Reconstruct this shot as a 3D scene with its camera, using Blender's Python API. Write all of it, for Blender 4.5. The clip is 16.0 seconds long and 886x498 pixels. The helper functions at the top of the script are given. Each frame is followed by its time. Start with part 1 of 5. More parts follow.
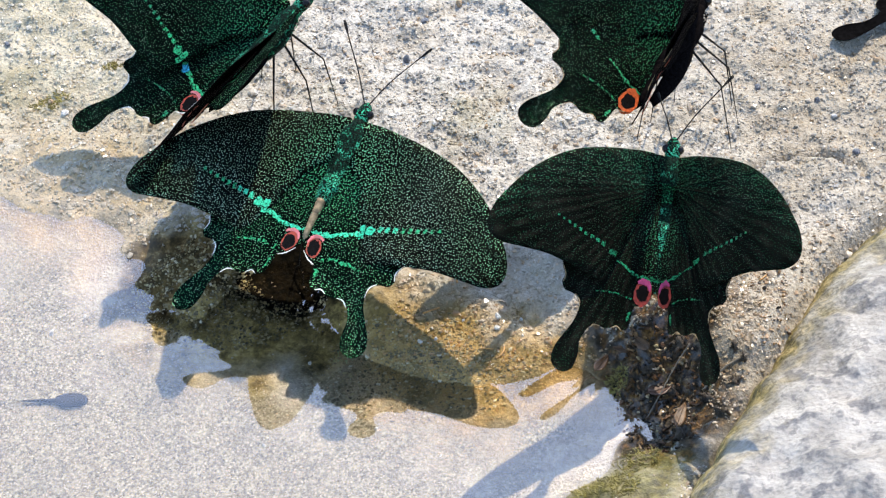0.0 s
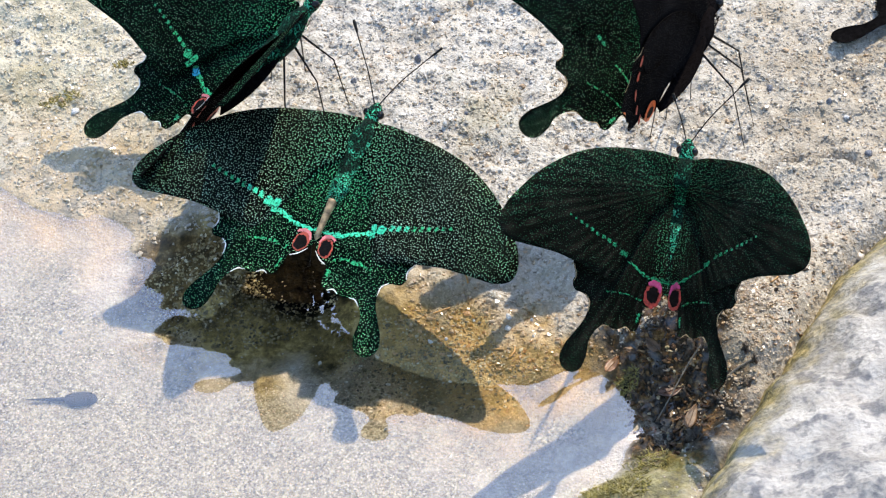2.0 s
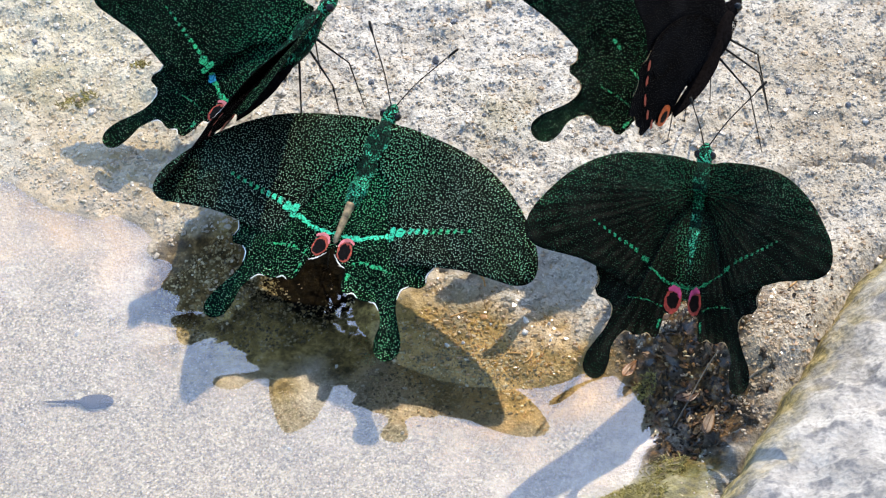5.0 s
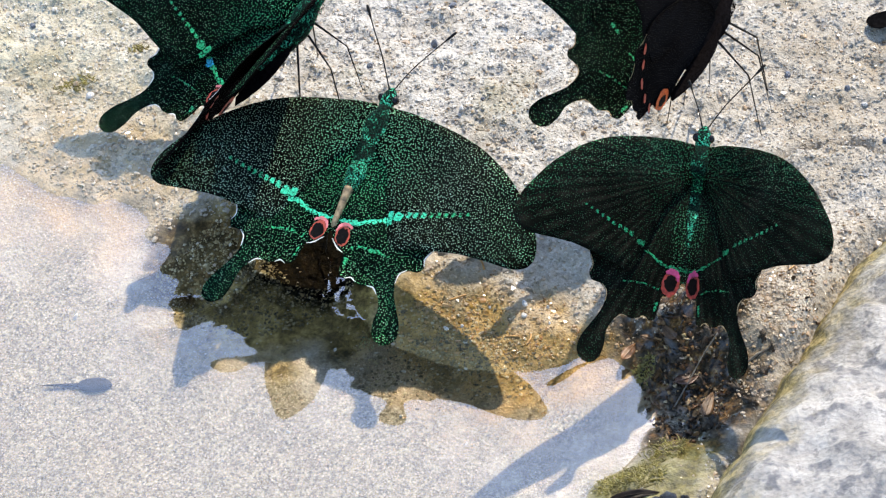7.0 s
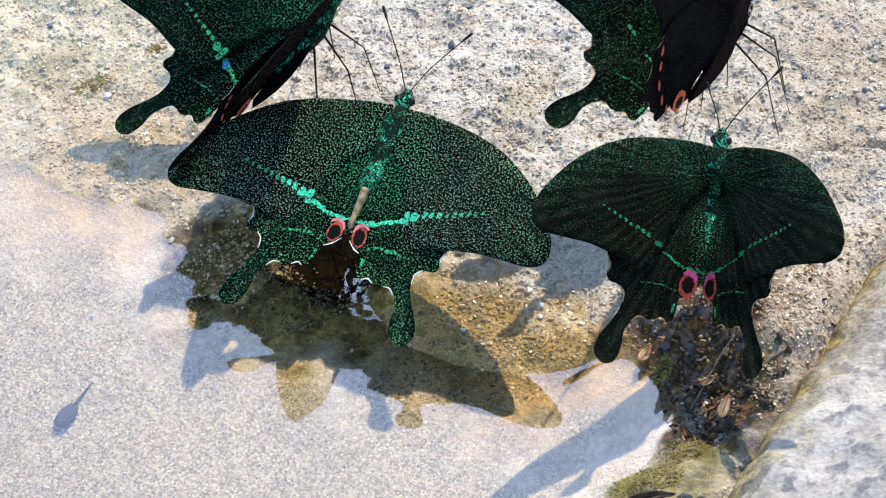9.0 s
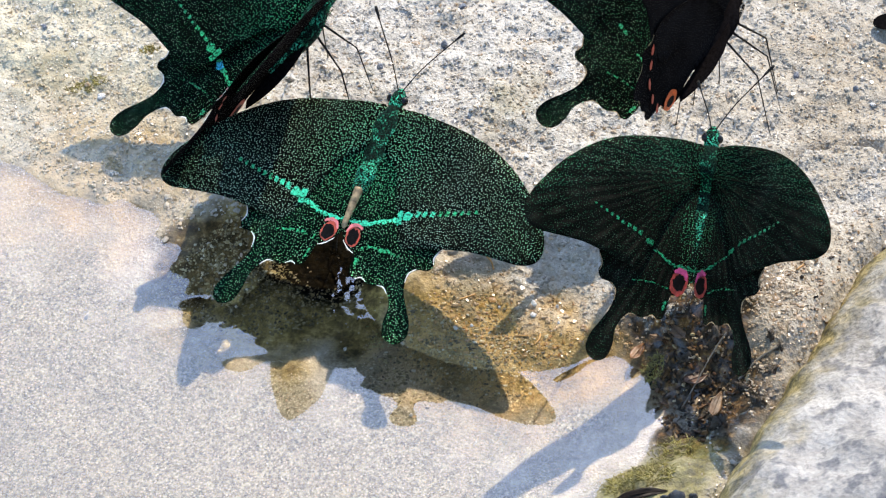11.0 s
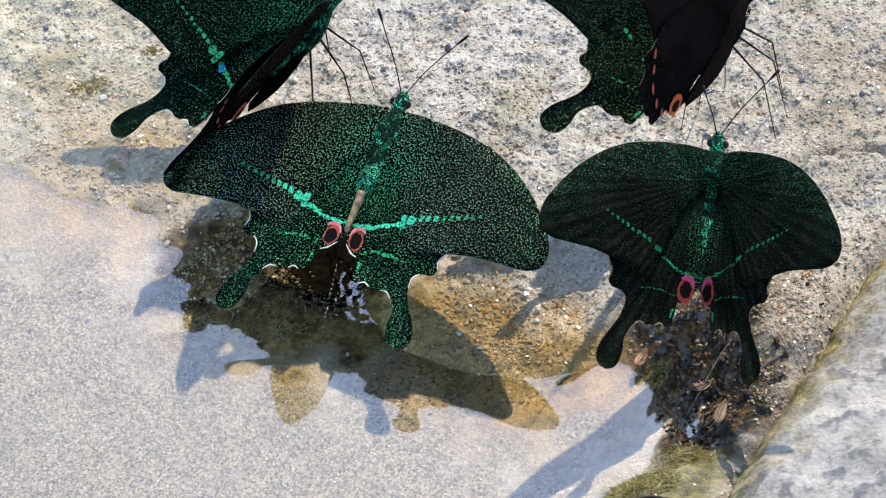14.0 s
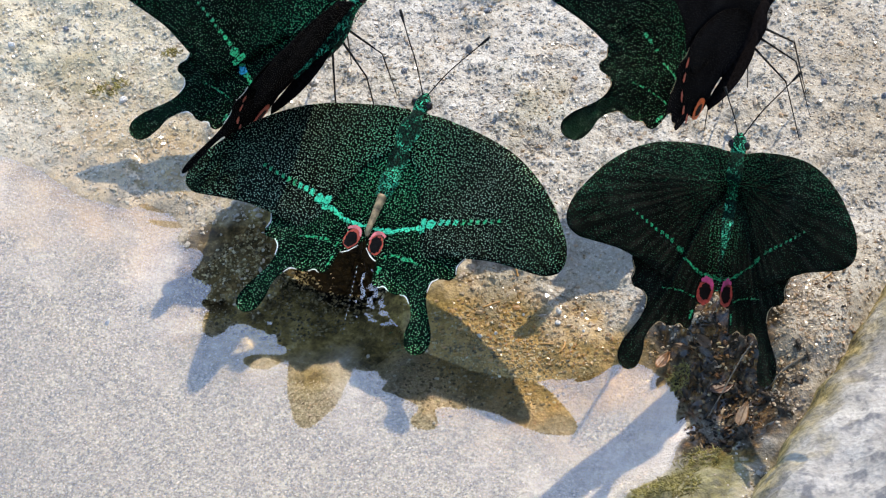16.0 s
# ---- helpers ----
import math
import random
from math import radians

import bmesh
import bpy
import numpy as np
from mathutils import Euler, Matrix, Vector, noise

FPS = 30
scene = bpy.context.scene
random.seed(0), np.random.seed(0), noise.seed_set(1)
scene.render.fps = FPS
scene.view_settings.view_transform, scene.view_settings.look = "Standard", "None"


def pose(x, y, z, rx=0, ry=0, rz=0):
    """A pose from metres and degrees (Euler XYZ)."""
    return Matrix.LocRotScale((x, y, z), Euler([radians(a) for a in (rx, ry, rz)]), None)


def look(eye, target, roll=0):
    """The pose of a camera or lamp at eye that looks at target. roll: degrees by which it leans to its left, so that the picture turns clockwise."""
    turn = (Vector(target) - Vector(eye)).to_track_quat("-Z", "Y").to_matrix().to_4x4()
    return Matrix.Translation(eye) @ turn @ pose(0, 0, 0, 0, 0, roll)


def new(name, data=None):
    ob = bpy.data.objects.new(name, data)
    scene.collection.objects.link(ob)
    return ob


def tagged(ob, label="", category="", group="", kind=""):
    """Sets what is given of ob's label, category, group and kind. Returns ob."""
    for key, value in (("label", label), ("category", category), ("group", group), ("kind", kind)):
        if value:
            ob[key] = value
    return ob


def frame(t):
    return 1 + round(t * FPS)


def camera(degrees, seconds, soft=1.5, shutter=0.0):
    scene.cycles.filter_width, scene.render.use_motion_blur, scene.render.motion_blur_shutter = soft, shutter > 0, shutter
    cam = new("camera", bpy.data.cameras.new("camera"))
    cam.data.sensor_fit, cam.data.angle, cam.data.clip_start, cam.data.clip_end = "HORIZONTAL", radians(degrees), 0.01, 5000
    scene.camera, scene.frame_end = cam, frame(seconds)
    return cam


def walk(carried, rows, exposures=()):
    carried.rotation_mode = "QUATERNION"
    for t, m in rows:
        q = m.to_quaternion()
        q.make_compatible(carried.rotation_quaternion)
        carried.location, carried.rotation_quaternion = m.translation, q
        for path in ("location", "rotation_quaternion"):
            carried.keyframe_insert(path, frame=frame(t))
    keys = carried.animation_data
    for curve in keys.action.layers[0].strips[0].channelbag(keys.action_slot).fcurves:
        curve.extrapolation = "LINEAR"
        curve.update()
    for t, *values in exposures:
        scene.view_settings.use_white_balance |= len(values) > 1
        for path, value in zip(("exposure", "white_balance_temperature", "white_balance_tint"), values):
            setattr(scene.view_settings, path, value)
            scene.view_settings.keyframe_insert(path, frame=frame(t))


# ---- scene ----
MM = 0.001

# ---- camera ----
cam = camera(11.68, 16.0, soft=1.3)
walk(cam, [
    (0, look((0.00223, -0.86170, 0.77165), (0.00739, 0.00457, 0), -4.714)),
    (0.5, look((0.00215, -0.86011, 0.77244), (0.00700, 0.00340, 0), -4.675)),
    (1, look((0.00353, -0.85860, 0.77336), (0.00267, 0.00612, 0), -4.818)),
    (1.5, look((0.00207, -0.85968, 0.77217), (0.00308, 0.00660, 0), -4.694)),
    (2, look((0.00108, -0.85945, 0.77028), (0.00454, 0.00495, 0), -4.543)),
    (2.5, look((0.00190, -0.85886, 0.76902), (0.00311, -0.00135, 0), -4.406)),
    (3, look((0.00113, -0.85687, 0.77055), (0.00287, -0.00394, 0), -4.492)),
    (3.5, look((0.00321, -0.85559, 0.77024), (0.00257, -0.00549, 0), -4.696)),
    (4, look((0.00175, -0.85268, 0.77337), (0.00055, 0.00682, 0), -4.648)),
    (6.5, look((0.00096, -0.85418, 0.77022), (0.00074, 0.00264, 0), -4.432)),
    (7, look((0.00046, -0.85442, 0.76932), (-0.00000, 0.00002, 0), -4.533)),
    (7.5, look((0.00023, -0.85252, 0.77035), (-0.00330, -0.00015, 0), -4.733)),
    (8, look((0.00097, -0.85291, 0.77012), (-0.00476, 0.00113, 0), -4.740)),
    (8.5, look((0.00047, -0.85330, 0.76926), (-0.00465, 0.00105, 0), -4.619)),
    (11, look((0.00161, -0.85899, 0.77027), (-0.00257, 0.00032, 0), -4.688)),
    (11.5, look((-0.00121, -0.85898, 0.76998), (-0.00326, 0.00071, 0), -4.493)),
    (12, look((0.00150, -0.85814, 0.76858), (-0.00519, -0.00431, 0), -4.692)),
    (12.5, look((-0.00077, -0.85397, 0.76993), (-0.00816, -0.00246, 0), -4.561)),
    (13, look((0.00183, -0.85208, 0.76925), (-0.00341, 0.00366, 0), -4.542)),
    (13.5, look((-0.00099, -0.85148, 0.76803), (-0.00294, 0.00592, 0), -4.273)),
    (14, look((-0.00023, -0.85090, 0.76906), (-0.00336, 0.00227, 0), -4.424)),
    (14.5, look((0.00144, -0.85194, 0.76878), (-0.00443, 0.00241, 0), -4.573)),
    (15, look((0.00248, -0.85091, 0.76851), (-0.00634, 0.00326, 0), -4.651)),
    (15.5, look((0.00207, -0.84961, 0.76654), (-0.00768, 0.00521, 0), -4.664)),
    (16, look((-0.00000, -0.84941, 0.76629), (-0.00881, 0.00362, 0), -4.622)),
], [(0, 1.61, 7300, 10), (3.5, 1.62, 7300, 10), (8.5, 1.62, 7300, 10), (12.2, 1.61, 7300, 10), (12.5, 1.43, 7300, 10), (13, 1.43, 7300, 10), (16, 1.40, 7300, 10)])

# ---- daylight ----
SUN_EL, SUN_AZ = radians(52), radians(27.5)
SUN = Vector((math.sin(SUN_AZ) * math.cos(SUN_EL), math.cos(SUN_AZ) * math.cos(SUN_EL), math.sin(SUN_EL)))
world = bpy.data.worlds.new("sky")
scene.world = world
world.use_nodes = True
wt = world.node_tree
sky = wt.nodes.new("ShaderNodeTexSky")
sky.sky_type, sky.sun_disc = "NISHITA", False
sky.sun_elevation, sky.sun_rotation = SUN_EL, SUN_AZ
sky.air_density, sky.dust_density, sky.ozone_density = 1.0, 0.5, 5.0
wt.nodes["Background"].inputs["Strength"].default_value = 0.15
wt.links.new(sky.outputs[0], wt.nodes["Background"].inputs["Color"])
lamp = bpy.data.lights.new("sun", "SUN")
lamp.energy, lamp.angle, lamp.color = 1.8, radians(0.5), (1.0, 0.94, 0.84)
new("sun", lamp).matrix_world = look(SUN * 5, (0, 0, 0))


# ---- materials ----
class Mat:
    """A small node builder round one Principled surface."""

    def __init__(self, name, rough=0.6, metal=0.0, spec=0.5):
        self.m = bpy.data.materials.new(name)
        self.m.use_nodes = True
        self.t = self.m.node_tree
        self.b = self.t.nodes["Principled BSDF"]
        self.b.inputs["Roughness"].default_value = rough
        self.b.inputs["Metallic"].default_value = metal
        self.b.inputs["Specular IOR Level"].default_value = spec
        self.co = self.t.nodes.new("ShaderNodeTexCoord").outputs["Object"]

    def put(self, socket, value):
        if isinstance(value, bpy.types.NodeSocket):
            self.t.links.new(value, socket)
        elif isinstance(value, tuple) and len(value) == 3 and socket.type == "RGBA":
            socket.default_value = (*value, 1)
        elif isinstance(value, float) and socket.type == "RGBA":
            socket.default_value = (value, value, value, 1)
        else:
            socket.default_value = value

    def noise(self, scale, detail=3.0, rough=0.55, co=None):
        n = self.t.nodes.new("ShaderNodeTexNoise")
        self.put(n.inputs["Vector"], co or self.co)
        n.inputs["Scale"].default_value, n.inputs["Detail"].default_value = scale, detail
        n.inputs["Roughness"].default_value = rough
        return n.outputs["Fac"]

    def cells(self, scale, feature="F1", out="Distance", jitter=1.0, co=None, flat=False):
        n = self.t.nodes.new("ShaderNodeTexVoronoi")
        n.voronoi_dimensions = "2D" if flat else "3D"
        n.feature = feature
        self.put(n.inputs["Vector"], co or self.co)
        n.inputs["Scale"].default_value, n.inputs["Randomness"].default_value = scale, jitter
        return n.outputs[out]

    def ramp(self, fac, stops, mode="LINEAR"):
        n = self.t.nodes.new("ShaderNodeValToRGB")
        n.color_ramp.interpolation = mode
        el = n.color_ramp.elements
        while len(el) < len(stops):
            el.new(0.5)
        for e, (p, c) in zip(el, stops):
            e.position, e.color = p, (*(c if isinstance(c, tuple) else (c, c, c)), 1)
        self.put(n.inputs["Fac"], fac)
        return n.outputs["Color"]

    def mix(self, fac, a, b, kind="MIX"):
        n = self.t.nodes.new("ShaderNodeMix")
        n.data_type, n.blend_type = "RGBA", kind
        for i, v in ((0, fac), (6, a), (7, b)):
            self.put(n.inputs[i], v)
        return n.outputs[2]

    def math(self, op, a, b=0.0, c=0.0):
        n = self.t.nodes.new("ShaderNodeMath")
        n.operation = op
        for i, v in enumerate((a, b, c)):
            self.put(n.inputs[i], v)
        return n.outputs[0]

    def axis(self, co=None):
        n = self.t.nodes.new("ShaderNodeSeparateXYZ")
        self.put(n.inputs[0], co or self.co)
        return n.outputs

    def island(self):
        return self.t.nodes.new("ShaderNodeNewGeometry").outputs["Random Per Island"]

    def each(self):
        return self.t.nodes.new("ShaderNodeObjectInfo").outputs["Random"]

    def bump(self, height, depth, strength=1.0):
        n = self.t.nodes.new("ShaderNodeBump")
        n.inputs["Distance"].default_value, n.inputs["Strength"].default_value = depth, strength
        self.put(n.inputs["Height"], height)
        self.put(self.b.inputs["Normal"], n.outputs[0])
        return self

    def stain(self, x, y, scale, wobble, lo, hi):
        """A blotch with a ragged edge round a point of the ground."""
        v = self.t.nodes.new("ShaderNodeVectorMath")
        v.operation = "DISTANCE"
        flat = self.t.nodes.new("ShaderNodeVectorMath")
        flat.operation = "MULTIPLY"
        self.put(flat.inputs[0], self.co)
        flat.inputs[1].default_value = (1.0, 1.0, 0.0)
        self.put(v.inputs[0], flat.outputs["Vector"])
        v.inputs[1].default_value = (x, y, 0.0)
        d = self.math("ADD", self.math("MULTIPLY", v.outputs["Value"], scale), self.math("MULTIPLY", self.math("SUBTRACT", self.noise(75, 4), 0.5), wobble))
        return self.ramp(d, [(lo, 1.0), (hi, 0.0)])

    def colour(self, v):
        self.put(self.b.inputs["Base Color"], v)
        return self

    def rough(self, v):
        self.put(self.b.inputs["Roughness"], v)
        return self


def ground_mat():
    k = Mat("wet_grit", 0.7, 0.0, 0.15)
    z = k.math("ADD", k.axis()[2], k.math("MULTIPLY", k.math("SUBTRACT", k.noise(70, 4), 0.5), 0.006))
    # dry grit
    grey = k.ramp(k.cells(900, out="Color"), [(0.0, (0.36, 0.33, 0.275)), (0.3, (0.49, 0.455, 0.385)), (0.65, (0.60, 0.56, 0.49)), (1.0, (0.74, 0.71, 0.645))])
    grey = k.mix(0.45, grey, k.ramp(k.cells(2300, out="Color"), [(0, (0.34, 0.31, 0.26)), (0.5, (0.54, 0.505, 0.445)), (1, (0.76, 0.73, 0.665))]))
    grey = k.mix(k.ramp(k.noise(60, 5, 0.65), [(0.47, 0.0), (0.68, 0.5)]), grey, (0.38, 0.30, 0.19))
    grey = k.mix(k.ramp(k.noise(22, 3), [(0.6, 0.0), (0.74, 0.5)]), grey, (0.21, 0.19, 0.075))
    grey = k.mix(k.math("MULTIPLY", k.stain(-0.115, 0.085, 9.0, 0.8, 0.3, 0.75), 0.55), grey, k.ramp(k.noise(120, 4), [(0.35, (0.36, 0.29, 0.13)), (0.6, (0.74, 0.66, 0.46))]))
    grey = k.mix(k.math("MULTIPLY", k.stain(0.118, 0.035, 11.0, 0.9, 0.3, 0.75), 0.7), grey, k.mix(1.0, grey, (0.72, 0.65, 0.54), "MULTIPLY"))
    grey = k.mix(1.0, grey, (0.83, 0.82, 0.81), "MULTIPLY")
    # submerged sand: fine, tan, salt and pepper
    salt = [(0.08, (0.06, 0.05, 0.035)), (0.28, (0.19, 0.165, 0.11)), (0.6, (0.43, 0.385, 0.265)), (0.85, (0.72, 0.67, 0.53)), (1.0, (0.95, 0.87, 0.70))]
    sand = k.mix(0.5, k.ramp(k.cells(2500, out="Color"), salt), k.ramp(k.cells(1350, out="Color"), salt))
    sand = k.mix(k.ramp(k.noise(60, 4), [(0.4, 0.0), (0.8, 0.35)]), sand, (0.20, 0.175, 0.125))
    sand = k.mix(1.0, sand, (0.69, 0.67, 0.64), "MULTIPLY")
    # soaked margin: brown grit, olive mud
    soaked = k.mix(0.9, grey, (0.86, 0.57, 0.18), "MULTIPLY")
    mud = k.ramp(k.noise(90, 5), [(0.0, (0.05, 0.045, 0.018)), (0.5, (0.12, 0.09, 0.035)), (0.65, (0.26, 0.185, 0.065)), (1.0, (0.36, 0.27, 0.12))])
    soaked = k.mix(k.ramp(k.noise(130, 4), [(0.48, 0.0), (0.62, 0.7)]), soaked, mud)
    soaked = k.mix(k.math("ADD", k.math("MULTIPLY", k.math("MAXIMUM", k.stain(0.016, -0.030, 16.0, 0.5, 0.45, 0.85), k.math("MULTIPLY", k.stain(-0.092, 0.040, 20.0, 0.7, 0.35, 0.8), 0.6)), 0.86), 0.12), grey, soaked)
    dry = k.ramp(k.math("MULTIPLY", z, 100.0), [(0.30, 0.0), (0.66, 1.0)])
    deep = k.ramp(k.math("MULTIPLY", z, -100.0), [(0.18, 0.0), (0.4, 1.0)])
    # rotten litter has blackened the ground between pool and boulder
    rot = k.math("MULTIPLY", k.math("MULTIPLY", k.ramp(k.math("ADD", k.math("MULTIPLY", k.axis()[2], 100.0), 0.5), [(0.45, 0.0), (0.54, 1.0)]), 0.96), k.math("MAXIMUM", k.stain(0.056, -0.067, 20.0, 0.7, 0.36, 0.62), k.stain(0.0605, -0.038, 24.0, 0.4, 0.40, 0.62)))
    litter = k.ramp(k.noise(240, 5, 0.7), [(0.38, (0.007, 0.005, 0.003)), (0.49, (0.028, 0.017, 0.008)), (0.58, (0.11, 0.052, 0.015)), (0.66, (0.26, 0.15, 0.05)), (0.76, (0.46, 0.36, 0.22))])
    litter = k.mix(k.ramp(k.noise(150, 4), [(0.5, 0.0), (0.62, 0.4)]), litter, k.ramp(k.noise(600, 3), [(0.4, (0.018, 0.014, 0.009)), (0.65, (0.13, 0.105, 0.07))]))
    damp = k.math("MULTIPLY", k.stain(0.086, -0.055, 18.0, 0.9, 0.5, 0.85), 0.4)
    ground = k.mix(damp, k.mix(dry, soaked, grey), k.mix(0.3, k.mix(0.7, grey, (0.80, 0.60, 0.26), "MULTIPLY"), mud))
    ground = k.mix(rot, ground, litter)
    # brown and olive mud where the pool is shallowest
    slime = k.ramp(k.noise(150, 6, 0.75), [(0.34, (0.05, 0.038, 0.013)), (0.45, (0.21, 0.148, 0.046)), (0.54, (0.40, 0.285, 0.09)), (0.63, (0.60, 0.44, 0.17)), (0.76, (0.78, 0.68, 0.46))])
    slime = k.mix(0.5, slime, k.mix(1.0, slime, k.ramp(k.cells(1100, out="Color"), [(0.1, 0.15), (0.5, 0.8), (0.9, 1.0)]), "MULTIPLY"))
    slimy = k.math("MULTIPLY", k.stain(-0.043, -0.006, 19.0, 0.9, 0.5, 0.78), 0.92)
    base = k.mix(slimy, k.mix(deep, ground, sand), slime)
    # coarse brown mud beside it
    base = k.mix(k.math("MULTIPLY", k.stain(-0.066, 0.002, 34.0, 0.6, 0.40, 0.60), 0.85), base, k.ramp(k.noise(420, 4, 0.7), [(0.38, (0.012, 0.007, 0.003)), (0.52, (0.06, 0.035, 0.014)), (0.62, (0.16, 0.10, 0.04)), (0.74, (0.42, 0.34, 0.22))]))
    # the shade under the drinkers, painted near black into the bed
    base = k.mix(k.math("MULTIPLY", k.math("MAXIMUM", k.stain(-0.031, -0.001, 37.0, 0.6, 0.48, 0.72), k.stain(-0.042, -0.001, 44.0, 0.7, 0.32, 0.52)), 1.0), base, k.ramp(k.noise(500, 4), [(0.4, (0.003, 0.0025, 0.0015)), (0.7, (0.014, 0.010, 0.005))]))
    # olive weed film at the outlet
    base = k.mix(k.math("MULTIPLY", k.stain(0.045, -0.100, 30.0, 0.9, 0.3, 0.75), 0.8), base, k.ramp(k.noise(260, 5, 0.7), [(0.36, (0.05, 0.045, 0.012)), (0.52, (0.17, 0.145, 0.035)), (0.66, (0.30, 0.26, 0.09))]))
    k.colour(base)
    gloss = k.ramp(k.noise(160, 3), [(0.35, 0.32), (0.65, 0.75)])
    wet = k.mix(dry, k.ramp(k.noise(300, 3), [(0.36, 0.4), (0.5, 0.85)]), gloss)
    wet = k.mix(slimy, wet, 0.85)
    k.rough(k.mix(rot, wet, k.ramp(k.noise(350, 3), [(0.36, 0.1), (0.5, 0.8)])))
    film = k.ramp(k.math("ADD", k.math("MULTIPLY", k.axis()[2], 100.0), k.math("MULTIPLY", k.math("SUBTRACT", k.noise(110, 4), 0.5), 0.5)), [(0.12, 0.95), (0.62, 0.0)])
    film = k.math("MULTIPLY", film, k.ramp(k.math("ADD", k.math("MULTIPLY", k.axis()[2], 100.0), 0.5), [(0.42, 0.0), (0.5, 1.0)]))
    film = k.math("MULTIPLY", film, k.math("MAXIMUM", k.stain(-0.120, 0.048, 10.0, 0.5, 0.35, 0.62), k.stain(0.027, -0.016, 34.0, 0.5, 0.4, 0.7)))
    k.put(k.b.inputs["Coat Weight"], k.math("MAXIMUM", k.math("MULTIPLY", rot, k.ramp(k.noise(260, 4), [(0.46, 0.0), (0.64, 0.55)])), film))
    k.b.inputs["Coat IOR"].default_value = 1.9
    k.put(k.b.inputs["Specular IOR Level"], k.math("SUBTRACT", 0.16, k.math("MULTIPLY", k.math("MAXIMUM", slimy, k.math("MULTIPLY", rot, 0.7)), 0.15)))
    k.b.inputs["Coat Roughness"].default_value = 0.06
    h = k.math("ADD", k.math("MULTIPLY", k.cells(900), 0.9), k.math("MULTIPLY", k.cells(2300), 0.5))
    return k.bump(h, 0.0006, 0.55).m


def grain_mat():
    k = Mat("grain", 0.5, 0.0, 0.8)
    r = k.island()
    c = k.ramp(r, [(0.0, (0.24, 0.22, 0.19)), (0.05, (0.42, 0.385, 0.325)), (0.35, (0.48, 0.435, 0.36)), (0.6, (0.70, 0.65, 0.57)), (0.74, (0.77, 0.74, 0.675)), (0.84, (0.64, 0.43, 0.23)), (0.93, (0.48, 0.34, 0.17)), (1.0, (0.80, 0.78, 0.74))])
    c = k.mix(0.25, c, k.ramp(k.noise(2500, 2), [(0.3, (0.22, 0.2, 0.17)), (0.7, (0.8, 0.77, 0.72))]))
    c = k.mix(k.ramp(k.noise(60, 5, 0.65), [(0.47, 0.0), (0.68, 0.5)]), c, k.mix(1.0, c, (0.80, 0.66, 0.42), "MULTIPLY"))
    c = k.mix(k.ramp(k.noise(22, 3), [(0.58, 0.0), (0.72, 0.6)]), c, k.mix(1.0, c, (0.62, 0.55, 0.22), "MULTIPLY"))
    c = k.mix(k.math("MULTIPLY", k.stain(0.118, 0.035, 11.0, 0.9, 0.3, 0.75), 0.7), c, k.mix(1.0, c, (0.78, 0.71, 0.60), "MULTIPLY"))
    c = k.mix(1.0, c, (0.85, 0.84, 0.83), "MULTIPLY")
    wet = k.ramp(k.math("ADD", k.math("MULTIPLY", k.axis()[2], 100.0), k.math("MULTIPLY", k.noise(70, 4), 0.6)), [(0.6, 1.0), (1.15, 0.0)])
    c = k.mix(k.math("MULTIPLY", k.stain(-0.115, 0.085, 9.0, 0.8, 0.3, 0.75), 0.5), c, k.mix(0.6, c, (0.88, 0.80, 0.60)))
    gold = k.math("MULTIPLY", wet, k.math("ADD", k.math("MULTIPLY", k.stain(0.016, -0.030, 16.0, 0.5, 0.45, 0.85), 0.75), 0.25))
    gold = k.math("MAXIMUM", gold, k.math("MULTIPLY", k.stain(0.088, -0.050, 18.0, 0.9, 0.45, 0.85), 0.45))
    tone = k.mix(gold, c, k.mix(1.0, c, (0.86, 0.54, 0.14), "MULTIPLY"))
    k.colour(tone)
    k.rough(k.ramp(k.math("FRACT", k.math("MULTIPLY", r, 37.0)), [(0.0, 0.08), (0.4, 0.25), (1.0, 0.6)]))
    # quartz lets light through
    k.b.inputs["Coat Weight"].default_value, k.b.inputs["Coat Roughness"].default_value = 0.7, 0.16
    k.bump(k.noise(3000, 2), 0.0003, 0.6)
    through_light = k.t.nodes.new("ShaderNodeBsdfTranslucent")
    k.put(through_light.inputs["Color"], k.mix(0.35, tone, (0.95, 0.93, 0.88)))
    both = k.t.nodes.new("ShaderNodeMixShader")
    both.inputs["Fac"].default_value = 0.3
    k.t.links.new(k.b.outputs[0], both.inputs[1])
    k.t.links.new(through_light.outputs[0], both.inputs[2])
    k.t.links.new(both.outputs[0], k.t.nodes["Material Output"].inputs["Surface"])
    return k.m


def stone_mat(name, lo, hi, speck, scale=300, rough=0.65):
    """Mottled stone; each stone takes its own tone."""
    k = Mat(name, rough)
    c = k.ramp(k.noise(scale, 6, 0.65), [(0.3, lo), (0.7, hi)])
    c = k.mix(k.ramp(k.noise(scale * 0.35, 5, 0.7), [(0.56, 0.0), (0.68, 0.8)]), c, speck)
    k.colour(c)
    return k.bump(k.noise(scale * 3, 4, 0.7), 0.0012, 0.7).m


